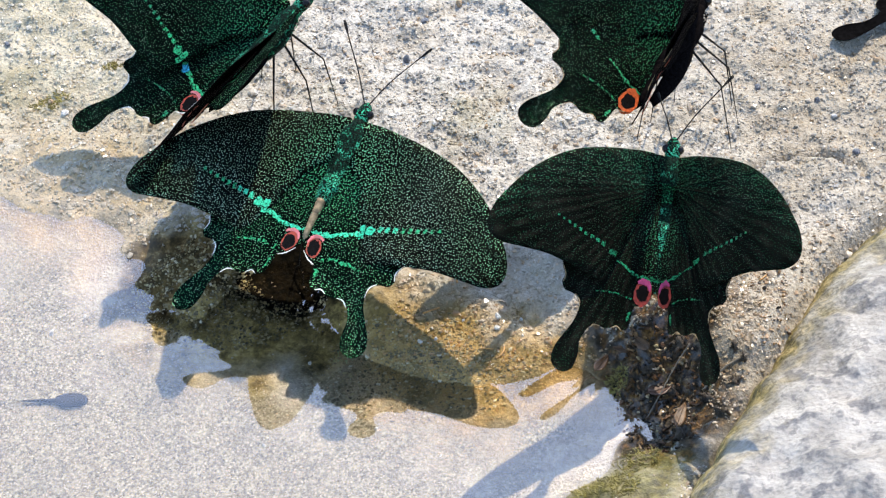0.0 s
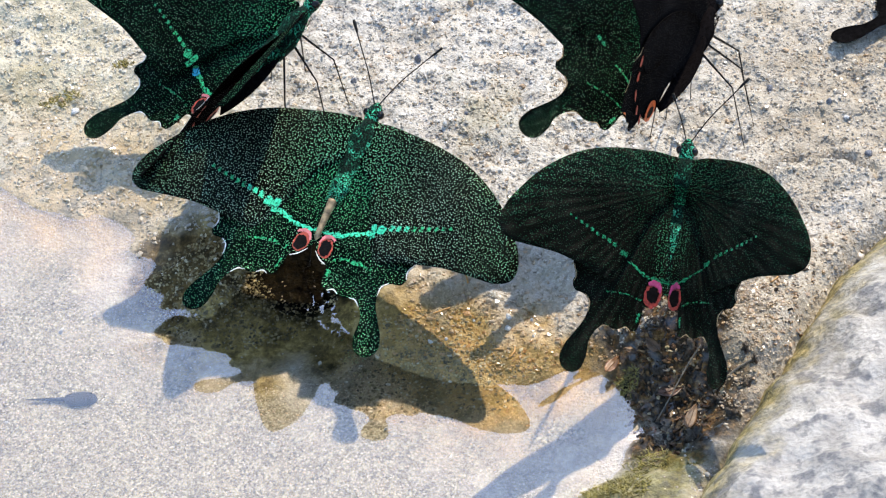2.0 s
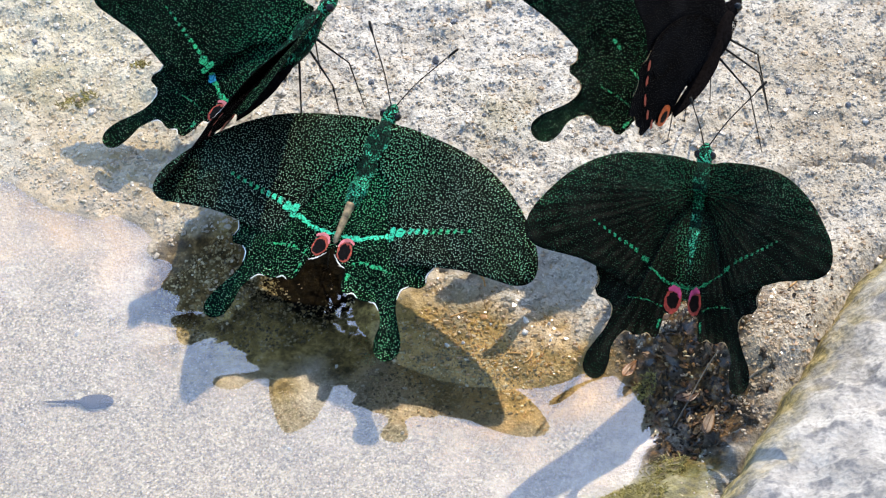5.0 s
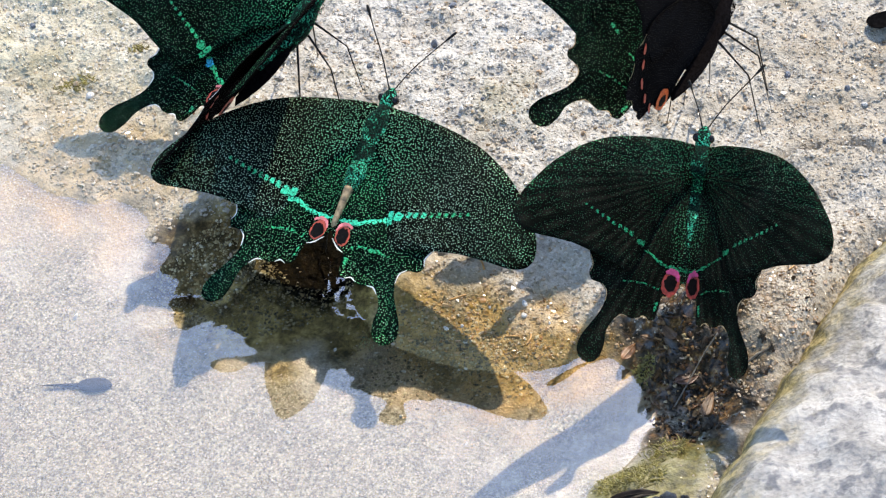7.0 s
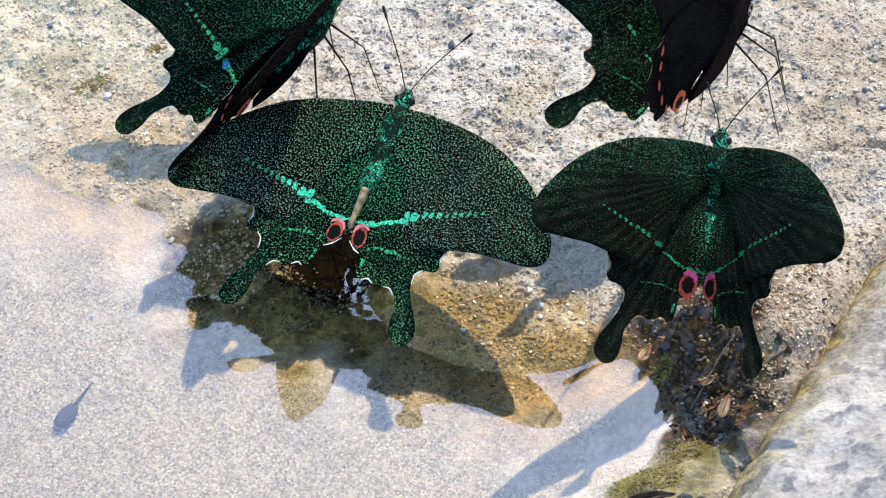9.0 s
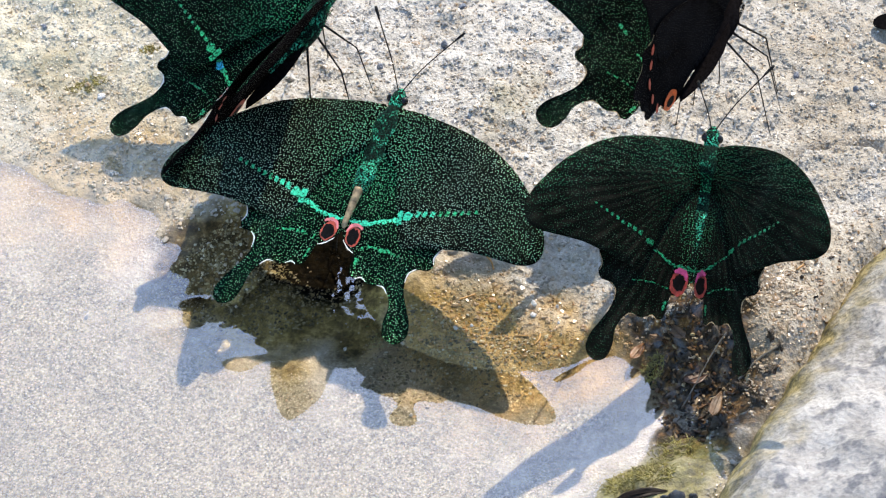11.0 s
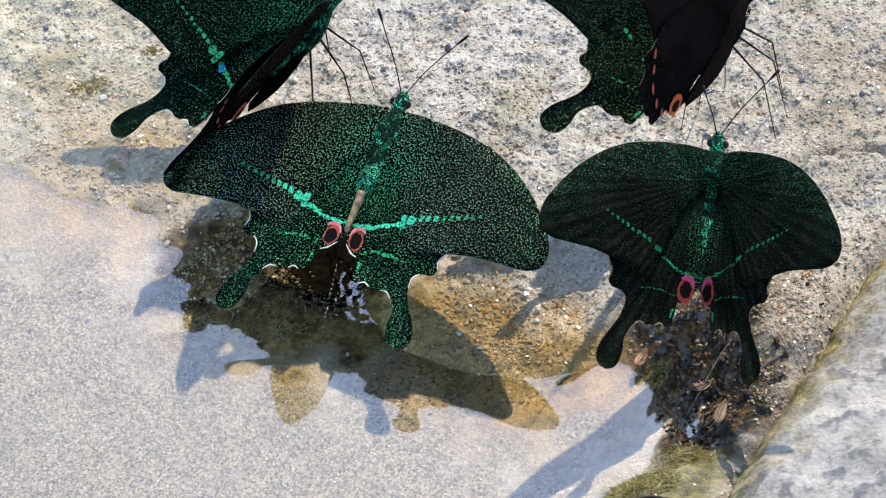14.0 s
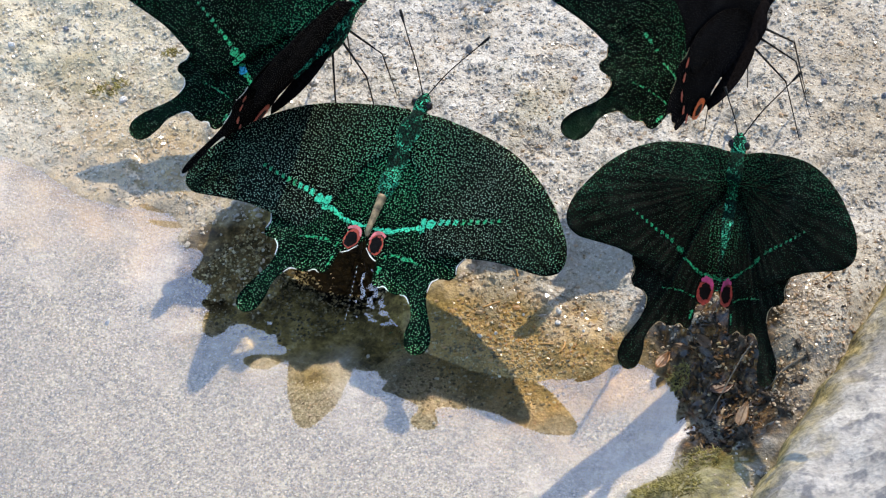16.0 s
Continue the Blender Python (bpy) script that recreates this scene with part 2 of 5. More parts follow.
def boulder_mat():
    k = Mat("granite", 0.72)
    z = k.axis()[2]
    c = k.ramp(k.noise(95, 7, 0.66), [(0.30, (0.19, 0.175, 0.155)), (0.48, (0.35, 0.325, 0.29)), (0.70, (0.51, 0.475, 0.425))])
    c = k.mix(k.ramp(k.noise(150, 3, 0.5), [(0.53, 0.0), (0.62, 0.85)]), c, (0.11, 0.11, 0.118))
    c = k.mix(k.ramp(k.noise(330, 4, 0.6), [(0.57, 0.0), (0.64, 0.55)]), c, (0.12, 0.115, 0.115))
    c = k.mix(k.ramp(k.noise(38, 3), [(0.55, 0.0), (0.75, 0.4)]), c, (0.46, 0.38, 0.28))
    c = k.mix(k.ramp(k.math("ADD", k.math("MULTIPLY", z, 30.0), k.math("MULTIPLY", k.noise(120, 4), 0.55)), [(0.62, 1.0), (0.86, 0.0)]), c, k.ramp(k.noise(260, 5, 0.7), [(0.36, (0.045, 0.038, 0.014)), (0.5, (0.17, 0.135, 0.045)), (0.64, (0.38, 0.29, 0.12))]))
    k.colour(c)
    h = k.math("ADD", k.noise(260, 6, 0.7), k.math("MULTIPLY", k.cells(700), 0.4))
    return k.bump(h, 0.0016, 0.6).m


def water_mat():
    """Clear shallow water: it bends what lies below and mirrors the sky."""
    m = bpy.data.materials.new("water")
    m.use_nodes = True
    t = m.node_tree
    t.nodes.remove(t.nodes["Principled BSDF"])
    below = t.nodes.new("ShaderNodeBsdfRefraction")
    below.inputs["IOR"].default_value, below.inputs["Roughness"].default_value = 1.33, 0.0
    below.inputs["Color"].default_value = (0.98, 0.98, 0.97, 1)
    mirror = t.nodes.new("ShaderNodeBsdfGlossy")
    mirror.inputs["Roughness"].default_value = 0.02
    mirror.inputs["Color"].default_value = (1, 1, 1, 1)
    n = t.nodes.new("ShaderNodeTexNoise")
    n.inputs["Scale"].default_value, n.inputs["Detail"].default_value = 26, 2
    b = t.nodes.new("ShaderNodeBump")
    b.inputs["Distance"].default_value, b.inputs["Strength"].default_value = 0.0004, 0.15
    co = t.nodes.new("ShaderNodeTexCoord")
    t.links.new(co.outputs["Object"], n.inputs["Vector"])
    t.links.new(n.outputs["Fac"], b.inputs["Height"])
    both = t.nodes.new("ShaderNodeMixShader")
    both.inputs["Fac"].default_value = 0.165
    for shade, slot in ((below, 1), (mirror, 2)):
        t.links.new(b.outputs[0], shade.inputs["Normal"])
        t.links.new(shade.outputs[0], both.inputs[slot])
    t.links.new(both.outputs[0], t.nodes["Material Output"].inputs["Surface"])
    return m


def wing_mat(name, dots, field, amount=0.46, fold=1.0, patchy=False, sheen=(0.01, 0.50, 0.24), pale=(0.86, 1.0, 0.80)):
    """Black wing dusted with green scales that gleam; coordinates are the wing's own."""
    k = Mat(name, 0.5, 0.0, 0.0)
    x, y, z = k.axis()
    out = k.math("ABSOLUTE", x)
    away = k.math("POWER", k.math("ADD", k.math("MULTIPLY", x, x), k.math("MULTIPLY", y, y)), 0.5)
    d = k.cells(1500, jitter=0.92, flat=True)
    tint = k.cells(1500, out="Color", jitter=0.92, flat=True)
    root = k.ramp(k.math("MULTIPLY", away, 22.0), [(0.12, 1.0), (0.42, 0.0)])
    size = k.math("ADD", k.math("ADD", amount - 0.113, k.math("MULTIPLY", k.noise(320, 3), 0.12)), k.math("MULTIPLY", root, 0.06))
    size = k.math("ADD", size, k.math("MULTIPLY", k.math("SUBTRACT", tint, 0.5), 0.07))
    spot = k.ramp(k.math("SUBTRACT", size, d), [(0.0, 0.0), (0.06, 1.0)])
    # veins fan out from the root and are bare of scales
    ang = k.math("ARCTAN2", k.math("ADD", y, -0.006), out)
    vein = k.math("ABSOLUTE", k.math("SINE", k.math("MULTIPLY", ang, 13.0)))
    c = k.mix(0.7, dots, k.ramp(tint, [(0.0, tuple(v * 0.2 for v in dots)), (0.5, dots), (1.0, pale)]))
    near = k.ramp(k.math("MULTIPLY", away, 22.0), [(0.2, 1.0), (0.55, 0.0)])
    edge = k.ramp(k.math("MULTIPLY", out, 20.0), [(0.62, 0.0), (0.95, 1.0)])
    c = k.mix(k.math("MULTIPLY", k.math("MAXIMUM", near, k.math("MULTIPLY", edge, 0.7)), 0.65), c, sheen)
    dark = k.mix(k.ramp(k.noise(60, 3), [(0.4, 0.0), (0.7, 1.0)]), field, tuple(v * 2.2 for v in field))
    streak = k.math("ABSOLUTE", k.math("SINE", k.math("MULTIPLY", ang, 26.0)))
    spot = k.math("MULTIPLY", spot, k.mix(edge, 1.0, k.ramp(streak, [(0.1, 0.35), (0.6, 1.0)])))
    if patchy:
        lead = k.ramp(k.math("MULTIPLY", k.math("ADD", y, k.math("MULTIPLY", k.math("MULTIPLY", x, x), 7.2)), 50.0), [(0.08, 0.22), (0.45, 1.0)])
        inner = k.ramp(k.math("MULTIPLY", out, 50.0), [(0.11, 1.0), (0.2, 0.1)])
        inner = k.math("MULTIPLY", inner, k.ramp(k.math("MULTIPLY", y, -50.0), [(0.1, 0.2), (0.3, 1.0)]))
        front = k.math("MAXIMUM", lead, inner)
        spot = k.math("MULTIPLY", spot, k.math("MULTIPLY", k.ramp(k.noise(48, 4), [(0.36, 0.45), (0.56, 1.0)]), front))
        pleat = k.math("ABSOLUTE", k.math("SINE", k.math("ADD", k.math("MULTIPLY", ang, 40.0), k.math("MULTIPLY", k.noise(90, 2), 2.0))))
        spot = k.math("MULTIPLY", spot, k.ramp(pleat, [(0.1, 0.3), (0.5, 1.0)]))
        dark = k.mix(k.math("MULTIPLY", k.ramp(pleat, [(0.6, 0.0), (1.0, 1.0)]), k.ramp(k.noise(140, 4), [(0.4, 0.0), (0.65, 0.6)])), dark, (0.020, 0.017, 0.013))
    k.colour(k.mix(k.math("MULTIPLY", spot, k.ramp(vein, [(0.0, 0.35), (0.12, 1.0)])), dark, c))
    k.put(k.b.inputs["Metallic"], k.math("MULTIPLY", spot, 0.9))
    k.rough(0.53)
    h = k.math("ADD", k.math("MULTIPLY", vein, -0.12 * fold), k.math("MULTIPLY", k.noise(1800, 2), 0.25))
    return k.bump(h, 0.0006, 0.8).m


def plain_mat(name, col, rough=0.5, metal=0.0, var=0.35, scale=900, spec=0.5):
    k = Mat(name, rough, metal, spec)
    k.colour(k.ramp(k.noise(scale, 3), [(0.3, tuple(v * (1 - var) for v in col)), (0.7, tuple(min(1, v * (1 + var)) for v in col))]))
    return k.bump(k.noise(scale * 2.5, 3), 0.0003, 0.5).m


def drop_mat():
    k = Mat("clear_drop", 0.03)
    k.colour((0.9, 0.92, 0.95))
    k.b.inputs["Transmission Weight"].default_value = 0.92
    return k.m


DROP = drop_mat()
GROUND, GRAIN, GRANITE, WATER = ground_mat(), grain_mat(), boulder_mat(), water_mat()
WING = wing_mat("green_scaled_wing", (0.54, 0.86, 0.60), (0.0022, 0.0026, 0.0018), 0.215, 0.8)
# darker copy of the green wing: grazing light and own shade put into its colour
WING_SHADED = wing_mat("shaded_green_wing", (0.08, 0.42, 0.18), (0.0016, 0.003, 0.0022), 0.18, 2.0)
# patchy, pleated copy; dimmer dots paint in the weak light on tilted wings
WING_DULL = wing_mat("dull_scaled_wing", (0.06, 0.49, 0.23), (0.003, 0.0033, 0.0026), 0.205, 3.0, True)
WING_LUSH = wing_mat("lush_green_wing", (0.17, 0.80, 0.38), (0.0012, 0.003, 0.002), 0.2, 0.8)
WING_DIM = wing_mat("dim_green_wing", (0.10, 0.46, 0.22), (0.0016, 0.0025, 0.002), 0.165, 2.5)
UNDER = wing_mat("wing_underside", (0.022, 0.022, 0.020), (0.004, 0.0035, 0.0035), 0.2, 1.5, sheen=(0.014, 0.012, 0.010), pale=(0.06, 0.058, 0.054))


def band_mat(name, col, gap=0.42):
    """Crowded bright scales with dark gaps between them."""
    k = Mat(name, 0.42, 0.4, 0.2)
    full = k.ramp(k.math("SUBTRACT", k.math("ADD", gap, k.math("MULTIPLY", k.noise(420, 3), 0.5)), k.cells(1700, jitter=0.9, flat=True)), [(0.0, 0.0), (0.2, 1.0)])
    tone = k.ramp(k.noise(1500, 3), [(0.3, tuple(v * 0.55 for v in col)), (0.7, tuple(min(1, v * 1.5) for v in col))])
    k.colour(k.mix(full, tuple(v * 0.06 for v in col), tone))
    return k.bump(k.noise(2600, 3), 0.0003, 0.6).m


BAND = band_mat("emerald_band", (0.02, 0.55, 0.30))
BAND_DEEP = band_mat("green_band", (0.012, 0.40, 0.15), 0.34)
BAND_DIM = band_mat("dim_green_band", (0.01, 0.28, 0.12), 0.3)
BLUE = band_mat("blue_patch", (0.02, 0.45, 0.65))
RED = plain_mat("red_scale", (0.36, 0.045, 0.02), 0.5, 0, 0.5)
ORANGE = plain_mat("orange_scale", (0.52, 0.085, 0.014), 0.5, 0, 0.4)
CRIMSON = plain_mat("crimson_scale", (0.24, 0.028, 0.02), 0.5, 0, 0.6)
PINK = plain_mat("pink_scale", (0.40, 0.05, 0.15), 0.45, 0, 0.35)
BLACK = plain_mat("black_scale", (0.005, 0.004, 0.004), 0.6, 0, 0.5, 900, 0.05)
SALMON = plain_mat("salmon_scale", (0.62, 0.17, 0.17), 0.5, 0, 0.4)
WHITE = plain_mat("white_fringe", (0.75, 0.73, 0.68), 0.6, 0, 0.15)


def fur_mat():
    k = Mat("green_fur", 0.6, 0.1, 0.05)
    c = k.ramp(k.island(), [(0.0, (0.002, 0.004, 0.003)), (0.62, (0.003, 0.018, 0.010)), (0.8, (0.008, 0.26, 0.10)), (1.0, (0.03, 0.65, 0.28))])
    k.colour(c)
    return k.bump(k.noise(2500, 3), 0.0004, 0.8).m


def scaled_mat(name, bare):
    k = Mat(name, 0.5, 0.2, 0.04)
    s = k.ramp(k.math("SUBTRACT", 0.48, k.cells(2300, jitter=1.0)), [(0.0, 0.0), (0.1, 1.0)])
    s = k.math("MULTIPLY", s, k.ramp(k.noise(420, 3), [(0.38 + bare, 0.05), (0.56 + bare, 1.0)]))
    k.colour(k.mix(s, (0.003, 0.007, 0.005), k.ramp(k.noise(900, 2), [(0.4, (0.02, 0.45, 0.24)), (0.65, (0.08, 0.70, 0.42))])))
    return k.bump(k.noise(2500, 3), 0.0005, 0.9).m


FUR, SCALED, THORAX = fur_mat(), scaled_mat("green_scaled_body", -0.03), scaled_mat("dark_scaled_thorax", 0.12)
FURDARK = plain_mat("dark_fur", (0.006, 0.005, 0.005), 0.95, 0, 0.6, 1600, 0.0)
VELVET = plain_mat("black_velvet", (0.004, 0.0036, 0.0036), 0.95, 0, 0.5, 900, 0.0)
TAN = plain_mat("tan_scale", (0.27, 0.19, 0.10), 0.6, 0, 0.6, 700)
BROWN = plain_mat("brown_wing", (0.016, 0.010, 0.007), 0.7, 0, 0.5, 400, 0.05)
CREAM = plain_mat("cream_scale", (0.72, 0.74, 0.62), 0.6, 0, 0.12, 500)
SHELL = plain_mat("black_shell", (0.008, 0.007, 0.006), 0.45, 0, 0.3, 900, 0.15)
TADPOLE = plain_mat("tadpole_skin", (0.035, 0.033, 0.032), 0.9, 0, 0.4, 500, 0.0)
LEAF = plain_mat("dead_leaf", (0.11, 0.055, 0.02), 0.55, 0, 0.7, 260)
LEAF_ORANGE = plain_mat("orange_leaf", (0.20, 0.075, 0.016), 0.4, 0, 0.6, 260)
LEAF_PINK = plain_mat("faded_leaf", (0.10, 0.05, 0.03), 0.4, 0, 0.4, 260)
LEAF_DARK = plain_mat("rotten_leaf", (0.012, 0.007, 0.004), 0.5, 0, 0.6, 260, 0.15)
BARK = plain_mat("twig_bark", (0.16, 0.13, 0.09), 0.5, 0, 0.5, 700)
STRAW = plain_mat("orange_straw", (0.50, 0.26, 0.08), 0.5, 0, 0.3, 600)
ALGA = plain_mat("green_algae", (0.20, 0.165, 0.035), 0.45, 0, 0.6, 220)
CLOD = stone_mat("wet_clod", (0.016, 0.011, 0.007), (0.095, 0.065, 0.036), (0.15, 0.06, 0.02), 420, 0.5)
SLATE = stone_mat("slate_pebble", (0.10, 0.11, 0.13), (0.20, 0.21, 0.24), (0.08, 0.08, 0.09), 500, 0.45)
WETSTONE = stone_mat("wet_black_stone", (0.02, 0.02, 0.022), (0.06, 0.06, 0.065), (0.10, 0.08, 0.05), 500, 0.06)
QUARTZ = stone_mat("quartz_pebble", (0.50, 0.47, 0.43), (0.80, 0.78, 0.74), (0.45, 0.36, 0.25), 500, 0.3)
OCHRE = stone_mat("ochre_pebble", (0.40, 0.24, 0.12), (0.62, 0.45, 0.29), (0.30, 0.2, 0.1), 500, 0.4)


def litter_mat():
    k = Mat("litter_crumb", 0.4, 0.0, 0.3)
    k.colour(k.ramp(k.island(), [(0.0, (0.008, 0.006, 0.004)), (0.45, (0.035, 0.022, 0.012)), (0.75, (0.11, 0.048, 0.016)), (0.92, (0.22, 0.12, 0.045)), (1.0, (0.38, 0.30, 0.18))]))
    return k.bump(k.noise(1500, 3), 0.0004, 0.8).m


LITTER = litter_mat()


def mud_grit_mat():
    k = Mat("mud_grit", 0.6, 0.0, 0.3)
    c = k.ramp(k.island(), [(0.0, (0.02, 0.015, 0.008)), (0.25, (0.11, 0.08, 0.03)), (0.6, (0.27, 0.195, 0.075)), (0.88, (0.46, 0.36, 0.17)), (1.0, (0.68, 0.62, 0.48))])
    k.colour(k.mix(0.35, c, k.ramp(k.noise(2500, 2), [(0.3, (0.04, 0.03, 0.015)), (0.7, (0.4, 0.33, 0.2))])))
    return k.bump(k.noise(2600, 2), 0.0003, 0.6).m


MUDGRIT = mud_grit_mat()
EYE = plain_mat("glossy_eye", (0.004, 0.0035, 0.0035), 0.12, 0, 0.1, 900, 0.25)


# ---- mesh helpers ----
def make(name, bm, mats, parent=None, label="", smooth=True):
    me = bpy.data.meshes.new(name)
    bm.to_mesh(me)
    bm.free()
    for m in mats if isinstance(mats, (list, tuple)) else [mats]:
        me.materials.append(m)
    if smooth:
        me.polygons.foreach_set("use_smooth", [True] * len(me.polygons))
    ob = new(name, me)
    if parent is not None:
        ob.parent = parent
    if label:
        tagged(ob, label)
    return ob


def part(name, bm, material, parent, label=""):
    return make(name, bm, material, parent, label)


def sheet(name, co, faces, mat, smooth=True):
    me = bpy.data.meshes.new(name)
    me.from_pydata(co, [], faces)
    me.materials.append(mat)
    if smooth:
        me.polygons.foreach_set("use_smooth", [True] * len(me.polygons))
    me.update()
    return new(name, me)


def tube(bm, path, radii, sides=8):
    """A round rod along a path; the ends are closed."""
    rings = []
    path = [Vector(p) for p in path]
    for i, p in enumerate(path):
        d = (path[min(i + 1, len(path) - 1)] - path[max(i - 1, 0)]).normalized()
        a = d.orthogonal().normalized() if abs(d.z) > 0.99 else d.cross(Vector((0, 0, 1))).normalized()
        b = d.cross(a)
        r = radii[i] if isinstance(radii, (list, tuple)) else radii
        rings.append([bm.verts.new(p + (a * math.cos(q) + b * math.sin(q)) * r) for q in (2 * math.pi * j / sides for j in range(sides))])
    for r0, r1 in zip(rings, rings[1:]):
        for j in range(sides):
            bm.faces.new((r0[j], r0[(j + 1) % sides], r1[(j + 1) % sides], r1[j]))
    bm.faces.new(rings[0][::-1])
    bm.faces.new(rings[-1])
    return bm


def curve(ctrl, steps, closed=False):
    """Catmull-Rom through the control points."""
    pts = [Vector(p) for p in ctrl]
    n, out = len(pts), []
    for i in range(n if closed else n - 1):
        if closed:
            p0, p1, p2, p3 = (pts[(i + k) % n] for k in (-1, 0, 1, 2))
        else:
            p0, p1, p2, p3 = pts[max(i - 1, 0)], pts[i], pts[i + 1], pts[min(i + 2, n - 1)]
        for s in range(steps):
            u = s / steps
            out.append(0.5 * (2 * p1 + (p2 - p0) * u + (2 * p0 - 5 * p1 + 4 * p2 - p3) * u * u + (3 * p1 - p0 - 3 * p2 + p3) * u ** 3))
    if not closed:
        out.append(pts[-1])
    return out


def blob(bm, centre, size, seed=0, rough=0.25, sub=2, freq=1.3, spin=None):
    """An uneven stone-like lump."""
    made = bmesh.ops.create_icosphere(bm, subdivisions=sub, radius=1)["verts"]
    rnd = random.Random(seed)
    off = Vector((rnd.random() * 50, rnd.random() * 50, rnd.random() * 50))
    m = Euler([rnd.random() * 6 for _ in range(3)]).to_matrix() if spin is None else spin
    for v in made:
        d = 1 + rough * noise.noise(v.co * freq + off) * 1.6
        v.co = Vector(centre) + m @ Vector([v.co[i] * d * size[i] for i in range(3)])
    return bm

# ---- the place: shore, pool, boulder ----
# the waterline, in millimetres; the pool lies to the right of it
SHORE = [(-220, 92), (-167, 73), (-122, 51), (-110, 40), (-102, 33.5), (-94, 29), (-88, 31), (-82, 27), (-78, 21), (-79, 13), (-73, 8), (-76, 0), (-70.5, -4), (-71.5, -10), (-64, -10.5), (-58, -15), (-53, -8), (-48, -2), (-40, 4), (-32, 4), (-27, -5),
         (-24, -20), (-17, -33), (-5, -42), (7, -47.5), (17, -50), (26, -48.5), (34, -45.5), (40, -46.5), (47, -56), (50, -64), (52.5, -71), (47, -76), (43, -85), (36, -90), (31, -97), (20, -125), (4, -170)]
SH = np.array([(-4e5, 1.2e5, 0)] + [p[:] for p in curve([(*p, 0) for p in SHORE], 6)] + [(-1e5, -4e5, 0)])[:, :2]


def shore_distance(x, y):
    """Distance from the waterline in mm: positive on land."""
    p = np.stack([x, y], -1)[:, None, :]
    a, b = SH[None, :-1], SH[None, 1:]
    ab = b - a
    u = np.clip(((p - a) * ab).sum(-1) / (ab ** 2).sum(-1), 0, 1)
    q = a + u[..., None] * ab
    d = np.sqrt(((p - q) ** 2).sum(-1))
    i = d.argmin(1)
    r = np.arange(len(i))
    # inside the pool's outline, closed far off, or not
    ring = np.concatenate([SH, [[-4e5, -4e5], [-4e5, 3e5]]])
    q0, q1 = ring, np.roll(ring, -1, 0)
    px, py = p[:, :, 0], p[:, :, 1]
    over = (q0[None, :, 1] > py) != (q1[None, :, 1] > py)
    dy = np.where(q1[:, 1] == q0[:, 1], 1e-9, q1[:, 1] - q0[:, 1])
    cut = over & (px < (q1[:, 0] - q0[:, 0])[None] * (py - q0[None, :, 1]) / dy[None] + q0[None, :, 0])
    return np.where(cut.sum(1) % 2 == 1, -1.0, 1.0) * d[r, i]


# the boulder's foot, in millimetres
FOOT = [(150, 38), (129, -2), (116, -14), (104, -27), (95, -43), (84, -62), (69, -89), (60, -105), (50, -127), (28, -170)]
FOOT_AT = [x * 0.51 + y * 0.86 for x, y in reversed(FOOT)]
FOOT_OUT = [x * 0.86 - y * 0.51 for x, y in reversed(FOOT)]


def base_height(x, y):
    """Smooth height of the ground in mm."""
    d = shore_distance(np.atleast_1d(np.asarray(x, float)), np.atleast_1d(np.asarray(y, float)))
    land = 11 * (1 - np.exp(-np.maximum(d, 0) / 22)) + 0.02 * np.clip(d, 0, 400)
    mound = np.exp(-((np.asarray(x, float) - 74) / 25) ** 2 - ((np.asarray(y, float) + 42) / 32) ** 2)
    land = land * (1 - 0.4 * mound) + 12 * mound * np.clip(d / 12, 0, 1)
    land = land * (1 - 0.9 * np.exp(-((np.asarray(x, float) - 60) / 13) ** 2 - ((np.asarray(y, float) + 69) / 15) ** 2))
    land = land * (1 - 0.6 * np.exp(-((np.asarray(x, float) - 8) / 26) ** 2 - ((np.asarray(y, float) + 30) / 22) ** 2))
    along = np.asarray(x, float) * 0.51 + np.asarray(y, float) * 0.86
    gap = np.asarray(x, float) * 0.86 - np.asarray(y, float) * 0.51 - np.interp(along, FOOT_AT, FOOT_OUT)
    land = land - 6.5 * np.exp(-((gap - 4.5) / 3.4) ** 2) * np.clip(d / 10, 0, 1)
    land = land * (1 - 0.62 * np.exp(-((np.asarray(x, float) + 105) / 42) ** 2 - ((np.asarray(y, float) - 62) / 42) ** 2))
    bed = -1.3 * (1 - np.exp(-np.maximum(-d, 0) / 2.5)) - 5.0 * (1 - np.exp(-np.maximum(-d, 0) / 38))
    return np.where(d > 0, land, bed)


def relief(x, y, h):
    """Unevenness in mm, coarser on land than on the bed."""
    k = min(1.25, 0.3 + h / 7) if h > 0 else max(0.2, 0.3 + h / 6)
    v = Vector((x, y, 0))
    # a curved crack in the dry crust
    r = math.hypot(x - 103, y + 4)
    crack = 3.4 * math.exp(-((r - 20 - 2 * noise.noise(v / 5)) / 1.5) ** 2) * max(0, min(1, (y - 2) / 6)) if abs(r - 20) < 8 and y > 2 else 0
    if h > 0.3 and math.hypot((x - 60) / 17, (y + 66) / 22) < 1:
        k = max(k, 1.15)
    return -crack + k * (1.9 * noise.noise(v / 17) + 1.35 * noise.noise(v / 6.5 + Vector((9, 0, 0))) + 0.75 * noise.noise(v / 3.4 + Vector((0, 7, 0))) + 0.3 * noise.noise(v / 1.6))


def steps_out(lo, hi, d):
    """Grid lines: even between lo and hi, then ever wider to the horizon."""
    mid = list(np.arange(lo, hi + d / 2, d))
    g, out = d, []
    while (out[-1] if out else 0) < 60000:
        g *= 1.42
        out.append((out[-1] if out else 0) + g)
    return [lo - o for o in reversed(out)] + mid + [hi + o for o in out]


